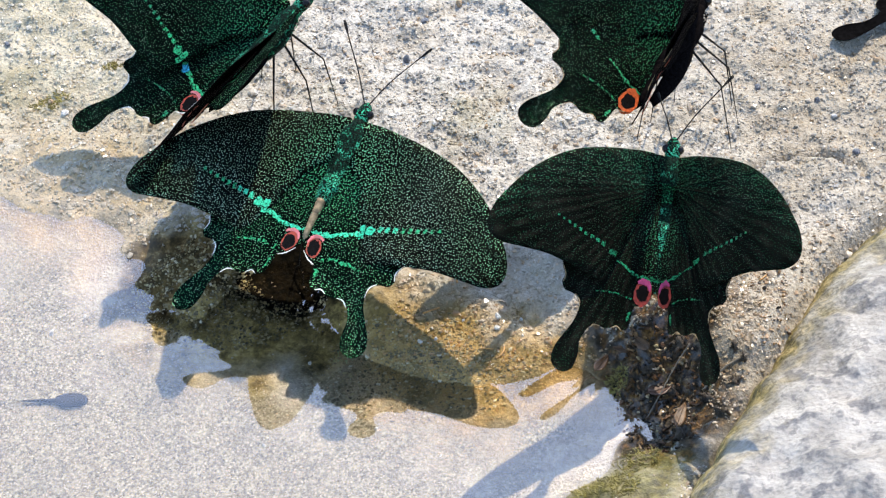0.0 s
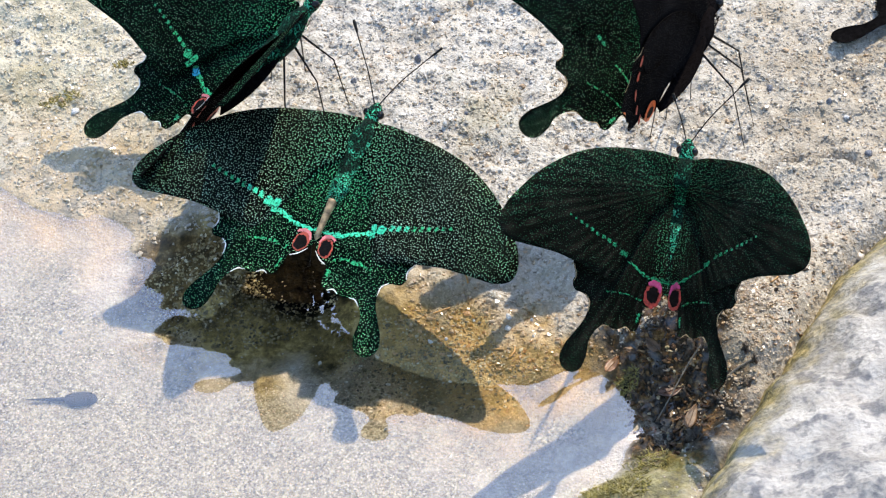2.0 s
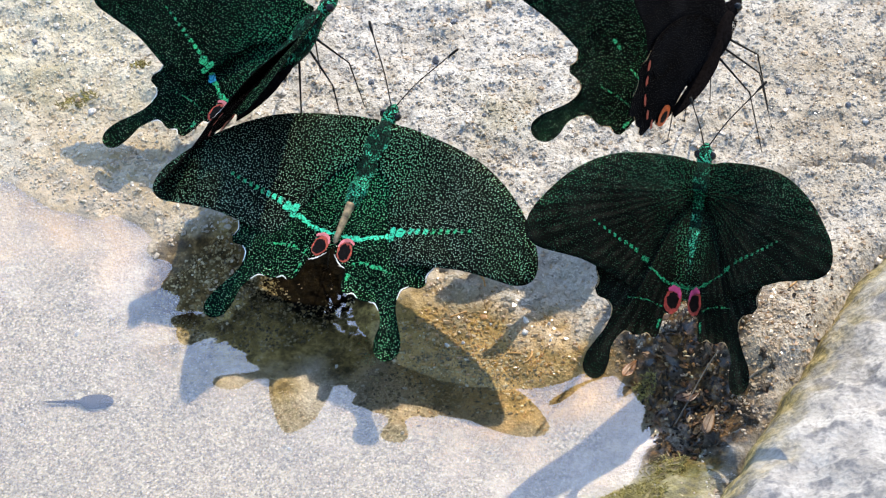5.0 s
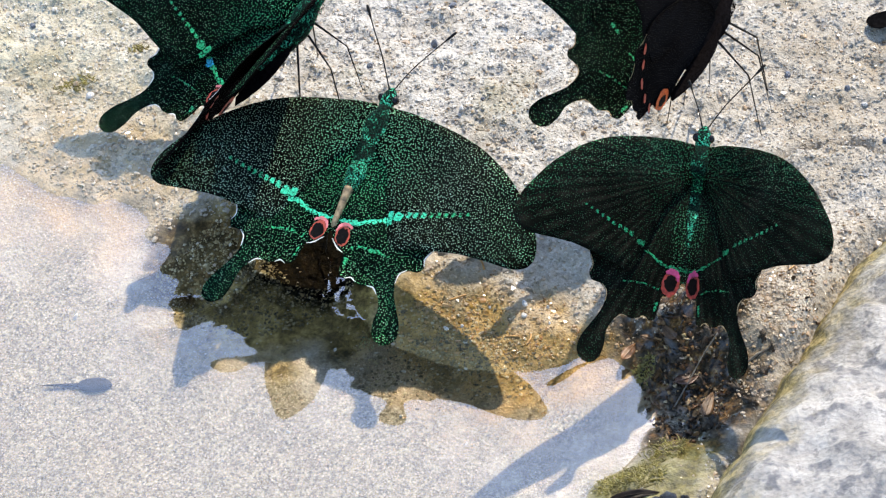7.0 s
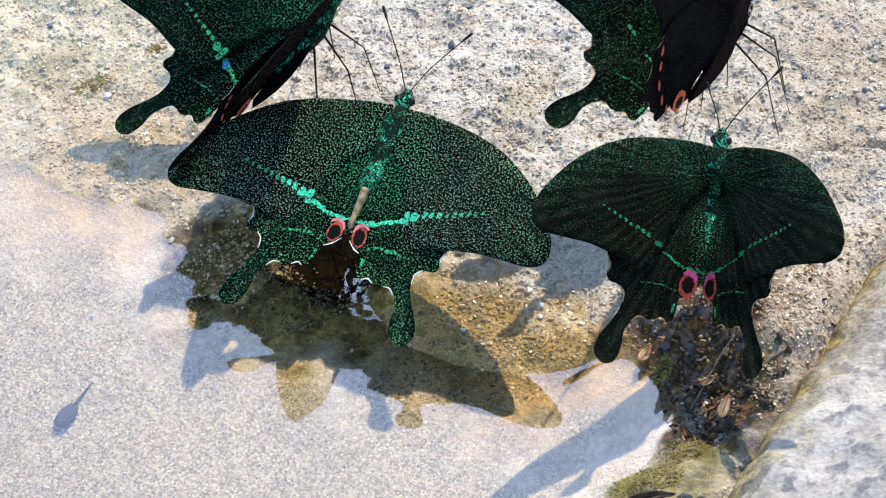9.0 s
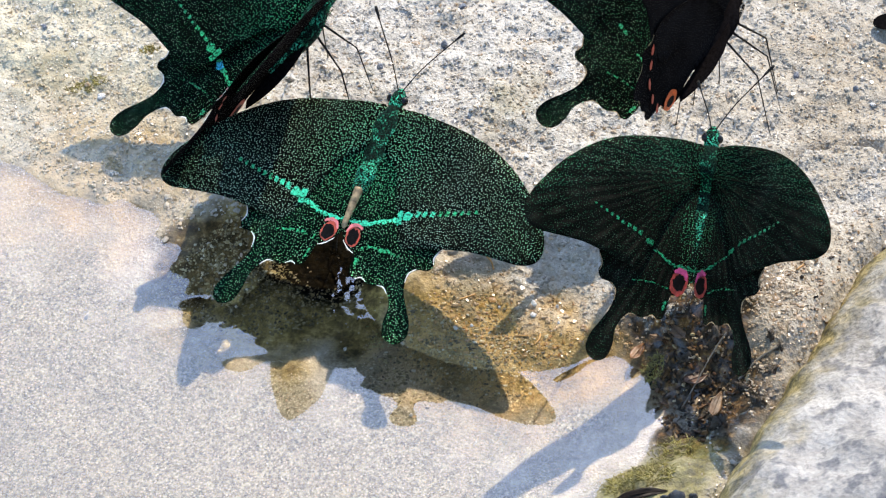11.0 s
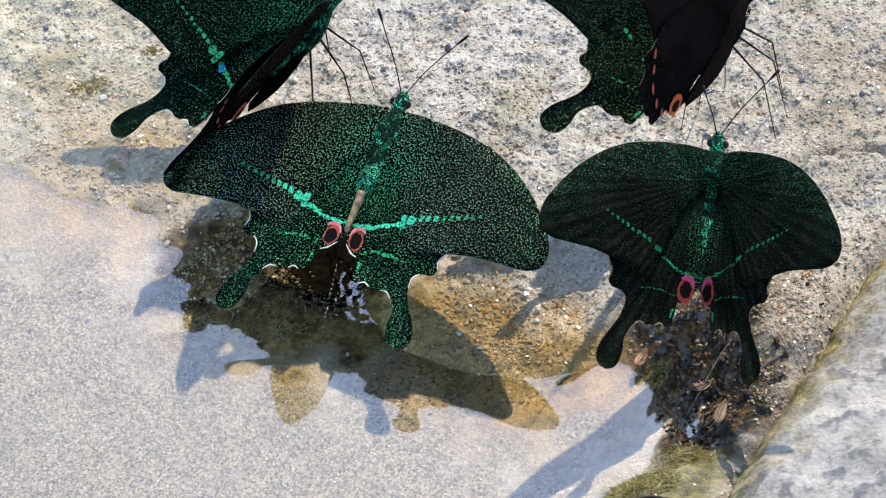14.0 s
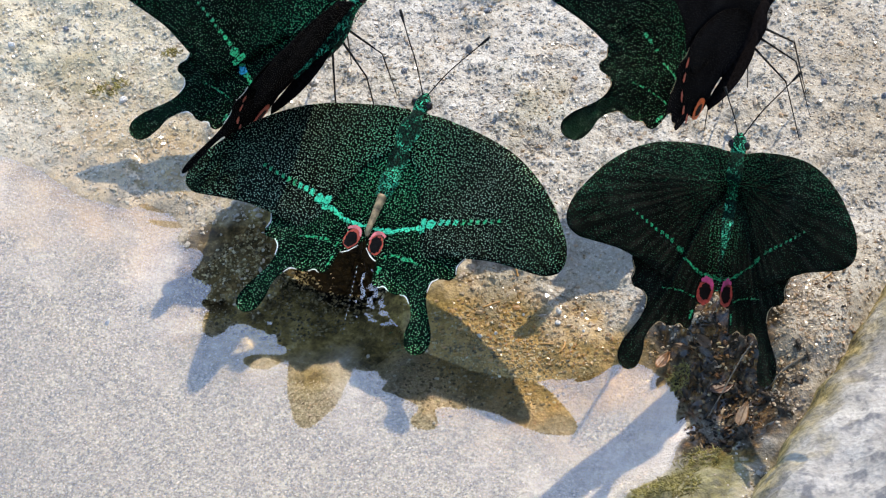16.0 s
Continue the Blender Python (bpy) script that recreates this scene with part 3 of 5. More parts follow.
def build_ground():
    xs, ys = steps_out(-150, 152, 1.0), steps_out(-128, 150, 1.0)
    gx, gy = np.meshgrid(xs, ys)
    X, Y = gx.ravel(), gy.ravel()
    H = np.concatenate([base_height(X[i:i + 20000], Y[i:i + 20000]) for i in range(0, len(X), 20000)])
    co = []
    for x, y, h in zip(X, Y, H):
        near = abs(x) < 400 and abs(y) < 400
        co.append((x * MM, y * MM, (h + (relief(x, y, h) if near else 0)) * MM))
    n, rows = len(xs), len(ys)
    faces = [(j * n + i, j * n + i + 1, (j + 1) * n + i + 1, (j + 1) * n + i) for j in range(rows - 1) for i in range(n - 1)]
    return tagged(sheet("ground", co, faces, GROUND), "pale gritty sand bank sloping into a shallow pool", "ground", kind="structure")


def ground_z(x, y):
    h = float(base_height(x, y)[0])
    return h + relief(x, y, h)


build_ground()



def build_water():
    """Level sheet, finely gridded near the drinking butterflies, slightly ruffled where drops fall."""
    xs, ys = steps_out(-110, 80, 0.8), steps_out(-105, 45, 0.8)
    co = []
    for y in ys:
        for x in xs:
            z = 0
            if abs(x) < 300 and abs(y) < 300:
                r = min(math.hypot((x + 25) / 0.75, (y + 16) / 1.5), math.hypot(x + 51, y + 12) - 2, math.hypot(x + 35, y + 14) + 1)
                v = Vector((x / 1.7, y / 3.0, 3))
                z = (0.27 * noise.noise(v) + 0.12 * noise.noise(v * 2.1)) * math.exp(-(r / 9) ** 2) + 0.10 * noise.noise(Vector((x, y, 8)) / 38) + 0.03 * noise.noise(Vector((x, y, 5)) / 9)
            co.append((x * MM, y * MM, z * MM))
    n = len(xs)
    faces = [(j * n + i, j * n + i + 1, (j + 1) * n + i + 1, (j + 1) * n + i) for j in range(len(ys) - 1) for i in range(n - 1)]
    return sheet("water", co, faces, WATER)


pool = build_water()
pool.visible_shadow = False
tagged(pool, "clear still shallow pool mirroring the pale sky", "water", kind="structure")


def build_boulder():
    """Rounded granite rock: a long edge along the shore, its top rising away from it."""
    edge = curve([(*p, 0) for p in FOOT], 14)
    E2 = np.array([p[:] for p in edge])[:, :2]
    out = Vector((0.86, -0.51, 0))
    co, rows, cols = [], len(edge), 74
    for i, p in enumerate(edge):
        for j in range(cols):
            s = j / (cols - 1)
            d = 150 * s ** 1.5
            q = p + out * d
            z = 3 + 17 * (1 - math.exp(-d / 8.5)) + 0.14 * d
            v = Vector((q.x, q.y, 0))
            bumpy = 3.4 * noise.noise(v / 26) + 2.0 * noise.noise(v / 10) + 0.85 * noise.noise(v / 4.2) + 0.3 * noise.noise(v / 1.9)
            z += bumpy * min(1, 0.35 + d / 14)
            wob = out * (2.2 * noise.noise(v / 9 + Vector((3, 3, 3))) * max(0, 1 - d / 30))
            co.append(((q.x + wob.x) * MM, (q.y + wob.y) * MM, z * MM))
    faces = [(i * cols + j, (i + 1) * cols + j, (i + 1) * cols + j + 1, i * cols + j + 1) for i in range(rows - 1) for j in range(cols - 1)]
    # skirt so that the rock has a body below its far rim
    k = len(co)
    for i in range(rows):
        x, y, z = co[i * cols + cols - 1]
        co.append((x, y, -0.02))
    faces += [(i * cols + cols - 1, (i + 1) * cols + cols - 1, k + i + 1, k + i) for i in range(rows - 1)]
    return tagged(sheet("boulder", co, faces, GRANITE), "pale grey speckled granite boulder with damp brown foot", "rock")


build_boulder()


GOLD = (1 + 5 ** 0.5) / 2
ICO = [(-1, GOLD, 0), (1, GOLD, 0), (-1, -GOLD, 0), (1, -GOLD, 0), (0, -1, GOLD), (0, 1, GOLD), (0, -1, -GOLD), (0, 1, -GOLD), (GOLD, 0, -1), (GOLD, 0, 1), (-GOLD, 0, -1), (-GOLD, 0, 1)]
TRI = [(0, 11, 5), (0, 5, 1), (0, 1, 7), (0, 7, 10), (0, 10, 11), (1, 5, 9), (5, 11, 4), (11, 10, 2), (10, 7, 6), (7, 1, 8), (3, 9, 4), (3, 4, 2), (3, 2, 6), (3, 6, 8), (3, 8, 9), (4, 9, 5), (2, 4, 11), (6, 2, 10), (8, 6, 7), (9, 8, 1)]
ICO = np.array(ICO) / 1.9


def build_grains():
    """Loose grit over the bank and a thinner scatter on the pool bed."""
    rnd = np.random.RandomState(4)
    n = 84000
    X, Y = rnd.uniform(-145, 150, n), rnd.uniform(-120, 148, n)
    H = base_height(X, Y)
    co, faces = [], []
    for x, y, h in zip(X, Y, H):
        land = h > 0.6
        bare = math.hypot(x + 36, y + 12) < 30 or math.hypot(x - 59, y + 68) < 25 or math.hypot(x + 66, y - 2) < 14 or math.hypot(x - 46, y + 98) < 15
        if (h < -3 and rnd.rand() > 0.7) or (bare and rnd.rand() < 0.95):
            continue
        r = (0.22 + 0.5 * rnd.rand() ** 3) if land else 0.15 + 0.14 * rnd.rand()
        if land and rnd.rand() < 0.04:
            r *= 1.6
        s = r * (0.5 + 0.9 * rnd.rand(12, 1)) * (0.6 + 0.8 * rnd.rand(1, 3)) * np.array((1.0, 1.0, 0.62))
        k = len(co)
        z = h + relief(x, y, h) + 0.1 * r
        co += [((x + a) * MM, (y + b) * MM, (z + c) * MM) for a, b, c in ICO * s]
        faces += [(a + k, b + k, c + k) for a, b, c in TRI]
    ob = sheet("sand_grains", co, faces, GRAIN, smooth=False)
    return tagged(ob, "loose pale quartz grit scattered over the bank", "sand", kind="stuff")


build_grains()


def build_mud_grit(x0, y0, rx, ry, n, seed, mat=MUDGRIT, high=1.0, label="coarse brown grit in olive mud"):
    """Coarse grit half sunk in the mud."""
    rnd = np.random.RandomState(seed)
    co, faces = [], []
    for _ in range(n):
        a, q = rnd.uniform(0, 6.283), rnd.rand() ** 0.6
        x, y = x0 + rx * q * math.cos(a), y0 + ry * q * math.sin(a)
        if math.hypot(x + 31, y - 2) < 13:
            continue
        r = 0.2 + 0.36 * rnd.rand() ** 2.5
        s = r * (0.5 + 0.9 * rnd.rand(12, 1)) * (0.6 + 0.8 * rnd.rand(1, 3)) * np.array((1.0, 1.0, high))
        k, z = len(co), ground_z(x, y) + 0.1 * r
        co += [((x + a) * MM, (y + b) * MM, (z + c) * MM) for a, b, c in ICO * s]
        faces += [(a + k, b + k, c + k) for a, b, c in TRI]
    return tagged(sheet("mud_grit", co, faces, mat, smooth=False), label, "grit", kind="stuff")


build_mud_grit(-50, -6, 27, 20, 2600, 12)
build_mud_grit(-4, -36, 22, 14, 1100, 13, high=0.5)
build_mud_grit(2, -47, 26, 13, 1200, 15, high=0.5)
build_mud_grit(60, -66, 15, 20, 50, 14)
build_mud_grit(84, -40, 11, 20, 1100, 16, GRAIN, 0.5, "wet golden grit glinting beside the boulder")
build_mud_grit(76, -66, 6, 14, 350, 17, GRAIN, 0.5, "wet golden grit glinting beside the boulder")

# ---- butterflies ----
# wing outlines in mm from the hinge: x along the wing, y towards the head
FORE = [(0.0, 13.2), (3.0, 14.0), (6.6, 13.9), (10.9, 13.2), (20, 11.2), (29.2, 8.3), (37.4, 3.7), (44.6, -2.3), (49.9, -8.6), (52.8, -12.9), (54.1, -17.3),
        (53.2, -20.6), (49.9, -22.4), (45.9, -22.5), (41, -22.2), (35.1, -21.9), (30.5, -22.4), (26, -23.2), (20.6, -24), (15.7, -24.1), (11.2, -15.8), (6.6, -4), (0.2, 3)]
HIND = [(0.2, 5), (-0.6, -5), (-1.7, -15.5), (-2.4, -20.8), (-0.4, -25.6), (2.0, -27.8), (3.9, -28.6), (4.4, -31.6), (5.3, -35.0), (7.4, -35.6), (8.6, -34.9), (10.6, -36.0),
        (12.4, -36.3), (14.7, -35.9), (17.0, -37.6), (18.8, -41.3), (19.0, -45.3), (20.2, -49.2), (22.8, -50.8), (25.4, -50.1), (26.6, -47.6), (25.7, -43.9),
        (23.6, -40.3), (21.6, -36.7), (20.8, -33.6), (21.2, -31.1), (23.0, -29.6), (25.6, -29.2), (26.6, -27.2), (26.0, -25.0), (27.2, -21.5), (26.6, -16), (21, -5), (9, 4)]
# a hind wing that has lost its tail
HIND_TORN = HIND[:15] + [(18.4, -37.9), (19.9, -36.4)] + HIND[24:]
# pale edge marks of the hind wing, as stretches of its outline
FRINGES = [[(20.8, -33.9), (21.0, -31.2), (22.6, -29.6)], [(13.6, -36.1), (15.4, -36.2), (17.0, -37.8)], [(7.2, -35.7), (8.6, -35.0), (10.2, -35.9)], [(26.5, -27.3), (25.9, -25.1), (26.9, -22.6)], [(-0.4, -25.8), (1.8, -27.9), (3.7, -28.8)]]


def camber(x, y, fore):
    """Arch of a wing above its plane, in mm."""
    if fore:
        return 0.9 * math.sin(math.pi * min(1, max(0, (x - 10) / 46))) + 0.3 * math.sin(x * 0.28 + y * 0.21) * min(1, x / 25)
    return 0.8 * math.sin(math.pi * min(1, max(0, -y / 52))) + 0.3 * math.sin(y * 0.3 + x * 0.2) - 0.55


def membrane(outline, side, fore, step=3.0, thick=0.18):
    """A wing: upper and lower skin with a rim between them."""
    bm = bmesh.new()
    pts = curve([(x, y, 0) for x, y in outline], 6, True)
    bm.faces.new([bm.verts.new(p) for p in pts])
    lo, hi = -3, 56
    for axis, a, b in ((0, lo, hi), (1, -54, 15)):
        k = a
        while k < b:
            c, n = Vector((0, 0, 0)), Vector((0, 0, 0))
            c[axis], n[axis] = k + 0.013, 1
            bmesh.ops.bisect_plane(bm, geom=bm.verts[:] + bm.edges[:] + bm.faces[:], plane_co=c, plane_no=n)
            k += step
    bmesh.ops.triangulate(bm, faces=[f for f in bm.faces if len(f.verts) > 4])
    for v in bm.verts:
        v.co.z = camber(v.co.x, v.co.y, fore)
    bmesh.ops.recalc_face_normals(bm, faces=bm.faces[:])
    if sum(f.normal.z for f in bm.faces) < 0:
        bmesh.ops.reverse_faces(bm, faces=bm.faces[:])
    top = bm.faces[:]
    rim = [e for e in bm.edges if e.is_boundary]
    low = bmesh.ops.duplicate(bm, geom=bm.verts[:] + bm.edges[:] + top)
    under = [g for g in low["geom"] if isinstance(g, bmesh.types.BMFace)]
    for g in low["geom"]:
        if isinstance(g, bmesh.types.BMVert):
            g.co.z -= thick
    bmesh.ops.reverse_faces(bm, faces=under)
    for f in under:
        f.material_index = 1
    other = low["vert_map"]
    for e in rim:
        a, b = e.verts
        try:
            bm.faces.new((a, b, other[b], other[a])).material_index = 1
        except (ValueError, KeyError):
            pass
    for v in bm.verts:
        v.co = Vector((v.co.x * side, v.co.y, v.co.z)) * MM
    if side < 0:
        bmesh.ops.reverse_faces(bm, faces=bm.faces[:])
    return bm


def patch(polys, side, fore, lift=0.12, rnd=None):
    """Flat scale patches that follow the wing's arch; lift below zero lays them on the lower skin."""
    bm = bmesh.new()
    for poly in polys:
        f = bm.faces.new([bm.verts.new((x, y, 0)) for x, y in poly])
        bmesh.ops.triangulate(bm, faces=[f])
    bmesh.ops.remove_doubles(bm, verts=bm.verts[:], dist=0.001)
    bmesh.ops.subdivide_edges(bm, edges=bm.edges[:], cuts=1)
    bmesh.ops.triangulate(bm, faces=bm.faces[:])
    for v in bm.verts:
        v.co.z = camber(v.co.x, v.co.y, fore) + lift
    bmesh.ops.recalc_face_normals(bm, faces=bm.faces[:])
    ext = bmesh.ops.extrude_face_region(bm, geom=bm.faces[:])
    for g in ext["geom"]:
        if isinstance(g, bmesh.types.BMVert):
            g.co.z -= 0.06 if lift > 0 else -0.06
    for v in bm.verts:
        v.co = Vector((v.co.x * side, v.co.y, v.co.z)) * MM
    bmesh.ops.recalc_face_normals(bm, faces=bm.faces[:])
    for e in bm.edges:
        e.smooth = e.calc_face_angle(0) < 0.7
    return bm


def ragged(path, widths, seed, jag=0.5, gaps=0.0):
    """A band with a torn outline along a path."""
    rnd = random.Random(seed)
    c = [Vector((*p, 0)) for p in path]
    pts = curve(c, 6)
    n = len(pts)
    up, dn = [], []
    for i, p in enumerate(pts):
        d = (pts[min(i + 1, n - 1)] - pts[max(i - 1, 0)]).normalized()
        q = Vector((-d.y, d.x, 0))
        u = i / (n - 1) * (len(widths) - 1)
        k = min(int(u), len(widths) - 2)
        w = widths[k] + (widths[k + 1] - widths[k]) * (u - k)
        up.append((p + q * w * (0.5 + jag * (rnd.random() - 0.5)))[:2])
        dn.append((p - q * w * (0.5 + jag * (rnd.random() - 0.5)))[:2])
    return [(up[i], up[i + 1], dn[i + 1], dn[i]) for i in range(n - 1) if rnd.random() >= gaps]


def disc(cx, cy, rx, ry, turn=0.0, n=20, seed=0, jag=0.06, bite=0.0):
    rnd = random.Random(seed)
    out = []
    for i in range(n):
        a = 2 * math.pi * i / n
        r = 1 + jag * (rnd.random() * 2 - 1)
        x, y = rx * r * math.cos(a), ry * r * math.sin(a) * (1 - bite * (math.sin(a) < 0))
        out.append((cx + x * math.cos(turn) - y * math.sin(turn), cy + x * math.sin(turn) + y * math.cos(turn)))
    return out


def block(cx, cy, w, h, turn, seed):
    """A ragged four-sided scale spot."""
    rnd = random.Random(seed)
    ring = [(-1, -1), (-0.35, -1.1), (0.35, -0.95), (1, -0.9), (1.05, -0.2), (0.95, 0.4), (0.9, 1), (0.3, 1.1), (-0.35, 0.95), (-0.95, 0.95), (-1.05, 0.3), (-0.95, -0.35)]
    pts = [(w * (x + rnd.uniform(-0.22, 0.22)), h * (y + rnd.uniform(-0.22, 0.22))) for x, y in ring]
    return [(cx + x * math.cos(turn) - y * math.sin(turn), cy + x * math.sin(turn) + y * math.cos(turn)) for x, y in pts]


def wing_fore(who, side, skin, seed, bright=1.0, spots=9, plain=False):
    w = part("forewing", membrane(FORE, side, True), (skin, UNDER), who)
    band = BAND if bright > 0.7 else BAND_DEEP if bright > 0.5 else BAND_DIM
    if plain:
        return w
    if bright > 0.5:
        part("green_patch", patch([block(12.7, -16.5, 0.8, 1.9, 0.1, seed), block(14.9, -15.9, 1.1, 1.25, -0.15, seed + 1)], side, True), band, w, "ragged emerald patch")
    else:
        part("green_patch", patch(ragged([(12.6, -16.6), (15, -15.9)], [1.6, 1.2], seed, 0.6), side, True), band, w, "ragged green patch")
    dimmer = {BAND: BAND_DEEP, BAND_DEEP: BAND_DIM, BAND_DIM: BAND_DIM}[band]
    for i in range(1, spots + 1):
        x = 15.5 + i * 1.95
        part("green_spot", patch([block(x, -15.9 + 0.25 * (x - 13), 0.66 * (1 - i / 20), 0.95 * max(bright, 0.65) * (1 - i / 18), -0.15, seed + i)], side, True), band if i < 4 else dimmer, w)
    return w


def fold_sheet(side, depth):
    """The inner fold of a hind wing, hanging down beside the abdomen."""
    bm = bmesh.new()
    rows = []
    for i in range(15):
        u = i / 14
        y = 6 - 27 * u
        d = depth * math.sin(math.pi * (0.12 + 0.80 * u)) ** 0.7 * (1 + 0.08 * noise.noise(Vector((i * 0.7, side, 0))))
        rows.append([(-1.2 + 0.35 * depth * math.sin(v * 2.2) * 0.5, y - 2.0 * v, -0.5 - d * v) for v in (j / 6 for j in range(7))])
    grid = [[bm.verts.new(Vector((x * side, y, z)) * MM) for x, y, z in r] for r in rows]
    for r0, r1 in zip(grid, grid[1:]):
        for j in range(6):
            bm.faces.new((r0[j], r1[j], r1[j + 1], r0[j + 1]))
    ext = bmesh.ops.extrude_face_region(bm, geom=bm.faces[:])
    for g in ext["geom"]:
        if isinstance(g, bmesh.types.BMVert):
            g.co.x += side * 0.3 * MM
    bmesh.ops.recalc_face_normals(bm, faces=bm.faces[:])
    return bm


def wing_hind(who, side, skin, seed, bright=1.0, blue=False, lower=0, plain=False, eye=None, torn=False):
    w = part("hindwing", membrane(HIND_TORN if torn else HIND, side, False), (skin, UNDER), who)
    band = BAND if bright > 0.7 else BAND_DEEP if bright > 0.5 else BAND_DIM
    if plain:
        return w
    part("green_band", patch(ragged([(-2.0, -19.9), (1.5, -20.3), (5.6, -20.0), (9.0, -18.4), (12.4, -17.2)], [0.9, 0.9, 1.1, 1.0, 1.3] if bright > 0.5 else [0.9, 0.8, 0.8, 0.4, 0.7], seed, 0.8), side, False), band, w, "narrow emerald band")
    part("green_patch", patch(ragged([(5.2, -27.0), (8.5, -26.4), (12.5, -26.6), (16.5, -27.3)], [1.0, 0.6, 0.7, 0.3] if bright > 0.7 else [0.5, 0.2, 0.3, 0.2], seed + 3, 1.2, 0.25), side, False), BAND_DEEP if bright > 0.7 else BAND_DIM, w)
    part("green_patch", patch(ragged([(5.2, -30.0), (5.8, -33.0)], [0.8, 0.4], seed + 4, 1.2), side, False), BAND_DEEP if bright > 0.7 else BAND_DIM, w)
    if blue:
        part("blue_patch", patch([disc(10.4, -18.2, 1.5, 1.1, 0.4, 14, seed, 0.3)], side, False, 0.2), BLUE, w, "bright blue scale patch")
    big, rim = (1.3, 1.7) if bright < 0.5 else (1.0, 1.0)
    spot = part("eyespot", patch([disc(2.0, -24.4, 2.05 * big, 2.9 * big, 0.25, 24, seed, 0.06)], side, False, 0.13), eye, w, "orange-red eyespot with black pupil")
    part("crescent", patch(ragged([(-0.2, -23.4), (0.6, -21.7), (2.3, -21.2), (4.0, -22.0)], [0.4, 0.8 * rim, 0.95 * rim, 0.5], seed, 0.3), side, False, 0.2), eye if eye is ORANGE else PINK if bright < 0.5 else SALMON, spot, "orange upper crescent" if eye is ORANGE else "pink upper crescent")
    part("pupil", patch([disc(2.1, -24.6, 1.65 * big ** 0.6, 2.3, 0.22, 20, seed + 1, 0.14)], side, False, 0.2), BLACK, spot)
    for path in FRINGES:
        part("white_fringe", patch(ragged(path, [0.1, 0.3, 0.12], seed, 0.3), side, False, 0.1), WHITE if bright > 0.5 else TAN, w)
    if lower:
        part("abdominal_fold", fold_sheet(side, lower), FURDARK, w, "furry black inner fold")
        below = part("eyespot", patch([disc(1.8, -24.8, 2.5, 3.6, 0.2, 20, seed + 7, 0.06)], side, False, -0.75), eye, w, "red-orange eyespot on the underside")
        part("pupil", patch([disc(1.6, -25.0, 1.25, 2.1, 0.2, 16, seed + 8, 0.12)], side, False, -0.85), BLACK, below)
        for x, y in ((24.4, -25.5), (20.0, -27.6), (15.5, -30.5), (10.5, -31.5), (5.6, -31.0)):
            part("red_lunule", patch([disc(x, y, 1.5, 0.55, 0.5, 14, seed + int(x), 0.2)], side, False, -0.85), RED, w, "brick-red crescent on the underside")
    return w


def spindle(bm, stations, sides=14, lump=0.0, seed=0):
    """A body of revolution along y: stations of (y, half width, half height, z)."""
    rings = []
    for y, w, h, z in stations:
        ring = []
        for j in range(sides):
            a = 2 * math.pi * j / sides
            p = Vector((w * math.cos(a), y, z + h * math.sin(a)))
            d = 1 + lump * noise.noise(p * 0.9 + Vector((seed, 0, 0)))
            ring.append(bm.verts.new(Vector((p.x * d, p.y, z + (p.z - z) * d)) * MM))
        rings.append(ring)
    for r0, r1 in zip(rings, rings[1:]):
        for j in range(sides):
            bm.faces.new((r0[j], r0[(j + 1) % sides], r1[(j + 1) % sides], r1[j]))
    bm.faces.new(rings[0][::-1])
    bm.faces.new(rings[-1])
    bmesh.ops.recalc_face_normals(bm, faces=bm.faces[:])
    return bm


def hairs(count, y0, y1, w, h, z, length, seed, back=0.5):
    """Short fur: thin leaning spikes round a body stretch."""
    rnd = random.Random(seed)
    bm = bmesh.new()
    for _ in range(count):
        a = rnd.uniform(-0.3, math.pi + 0.3)
        y = rnd.uniform(y0, y1)
        k = math.sin(math.pi * (0.15 + 0.7 * (y - y0) / (y1 - y0))) ** 0.5
        p = Vector((w * k * math.cos(a), y, z + h * k * math.sin(a)))
        d = Vector((math.cos(a) + rnd.gauss(0, 0.25), -back + rnd.gauss(0, 0.35), math.sin(a) + rnd.gauss(0, 0.25))).normalized()
        s = d.orthogonal().normalized() * 0.13
        q = d.cross(s)
        tip = p + d * length * rnd.uniform(0.5, 1.2)
        vs = [bm.verts.new((p + o) * MM) for o in (s, q, -s)] + [bm.verts.new(tip * MM)]
        for i, j in ((0, 1), (1, 2), (2, 0)):
            bm.faces.new((vs[i], vs[j], vs[3]))
    return bm


def place(x, y, z, yaw, pitch, roll):
    """A body's pose: millimetres, and degrees of heading, head-up pitch and bank."""
    return pose(x * MM, y * MM, z * MM) @ pose(0, 0, 0, 0, 0, yaw) @ pose(0, 0, 0, pitch) @ pose(0, 0, 0, 0, roll)


def wing_pose(side, angle, sweep=0.0):
    return pose(side * 1.5 * MM, 0, 1.5 * MM) @ pose(0, 0, 0, 0, -side * angle, side * sweep)


LEGS = ((8, 42, 9.0), (8, 46, 8.4), (5, 84, 9.5), (5, 80, 10.0), (2, 128, 10.5), (2, 134, 10.0))


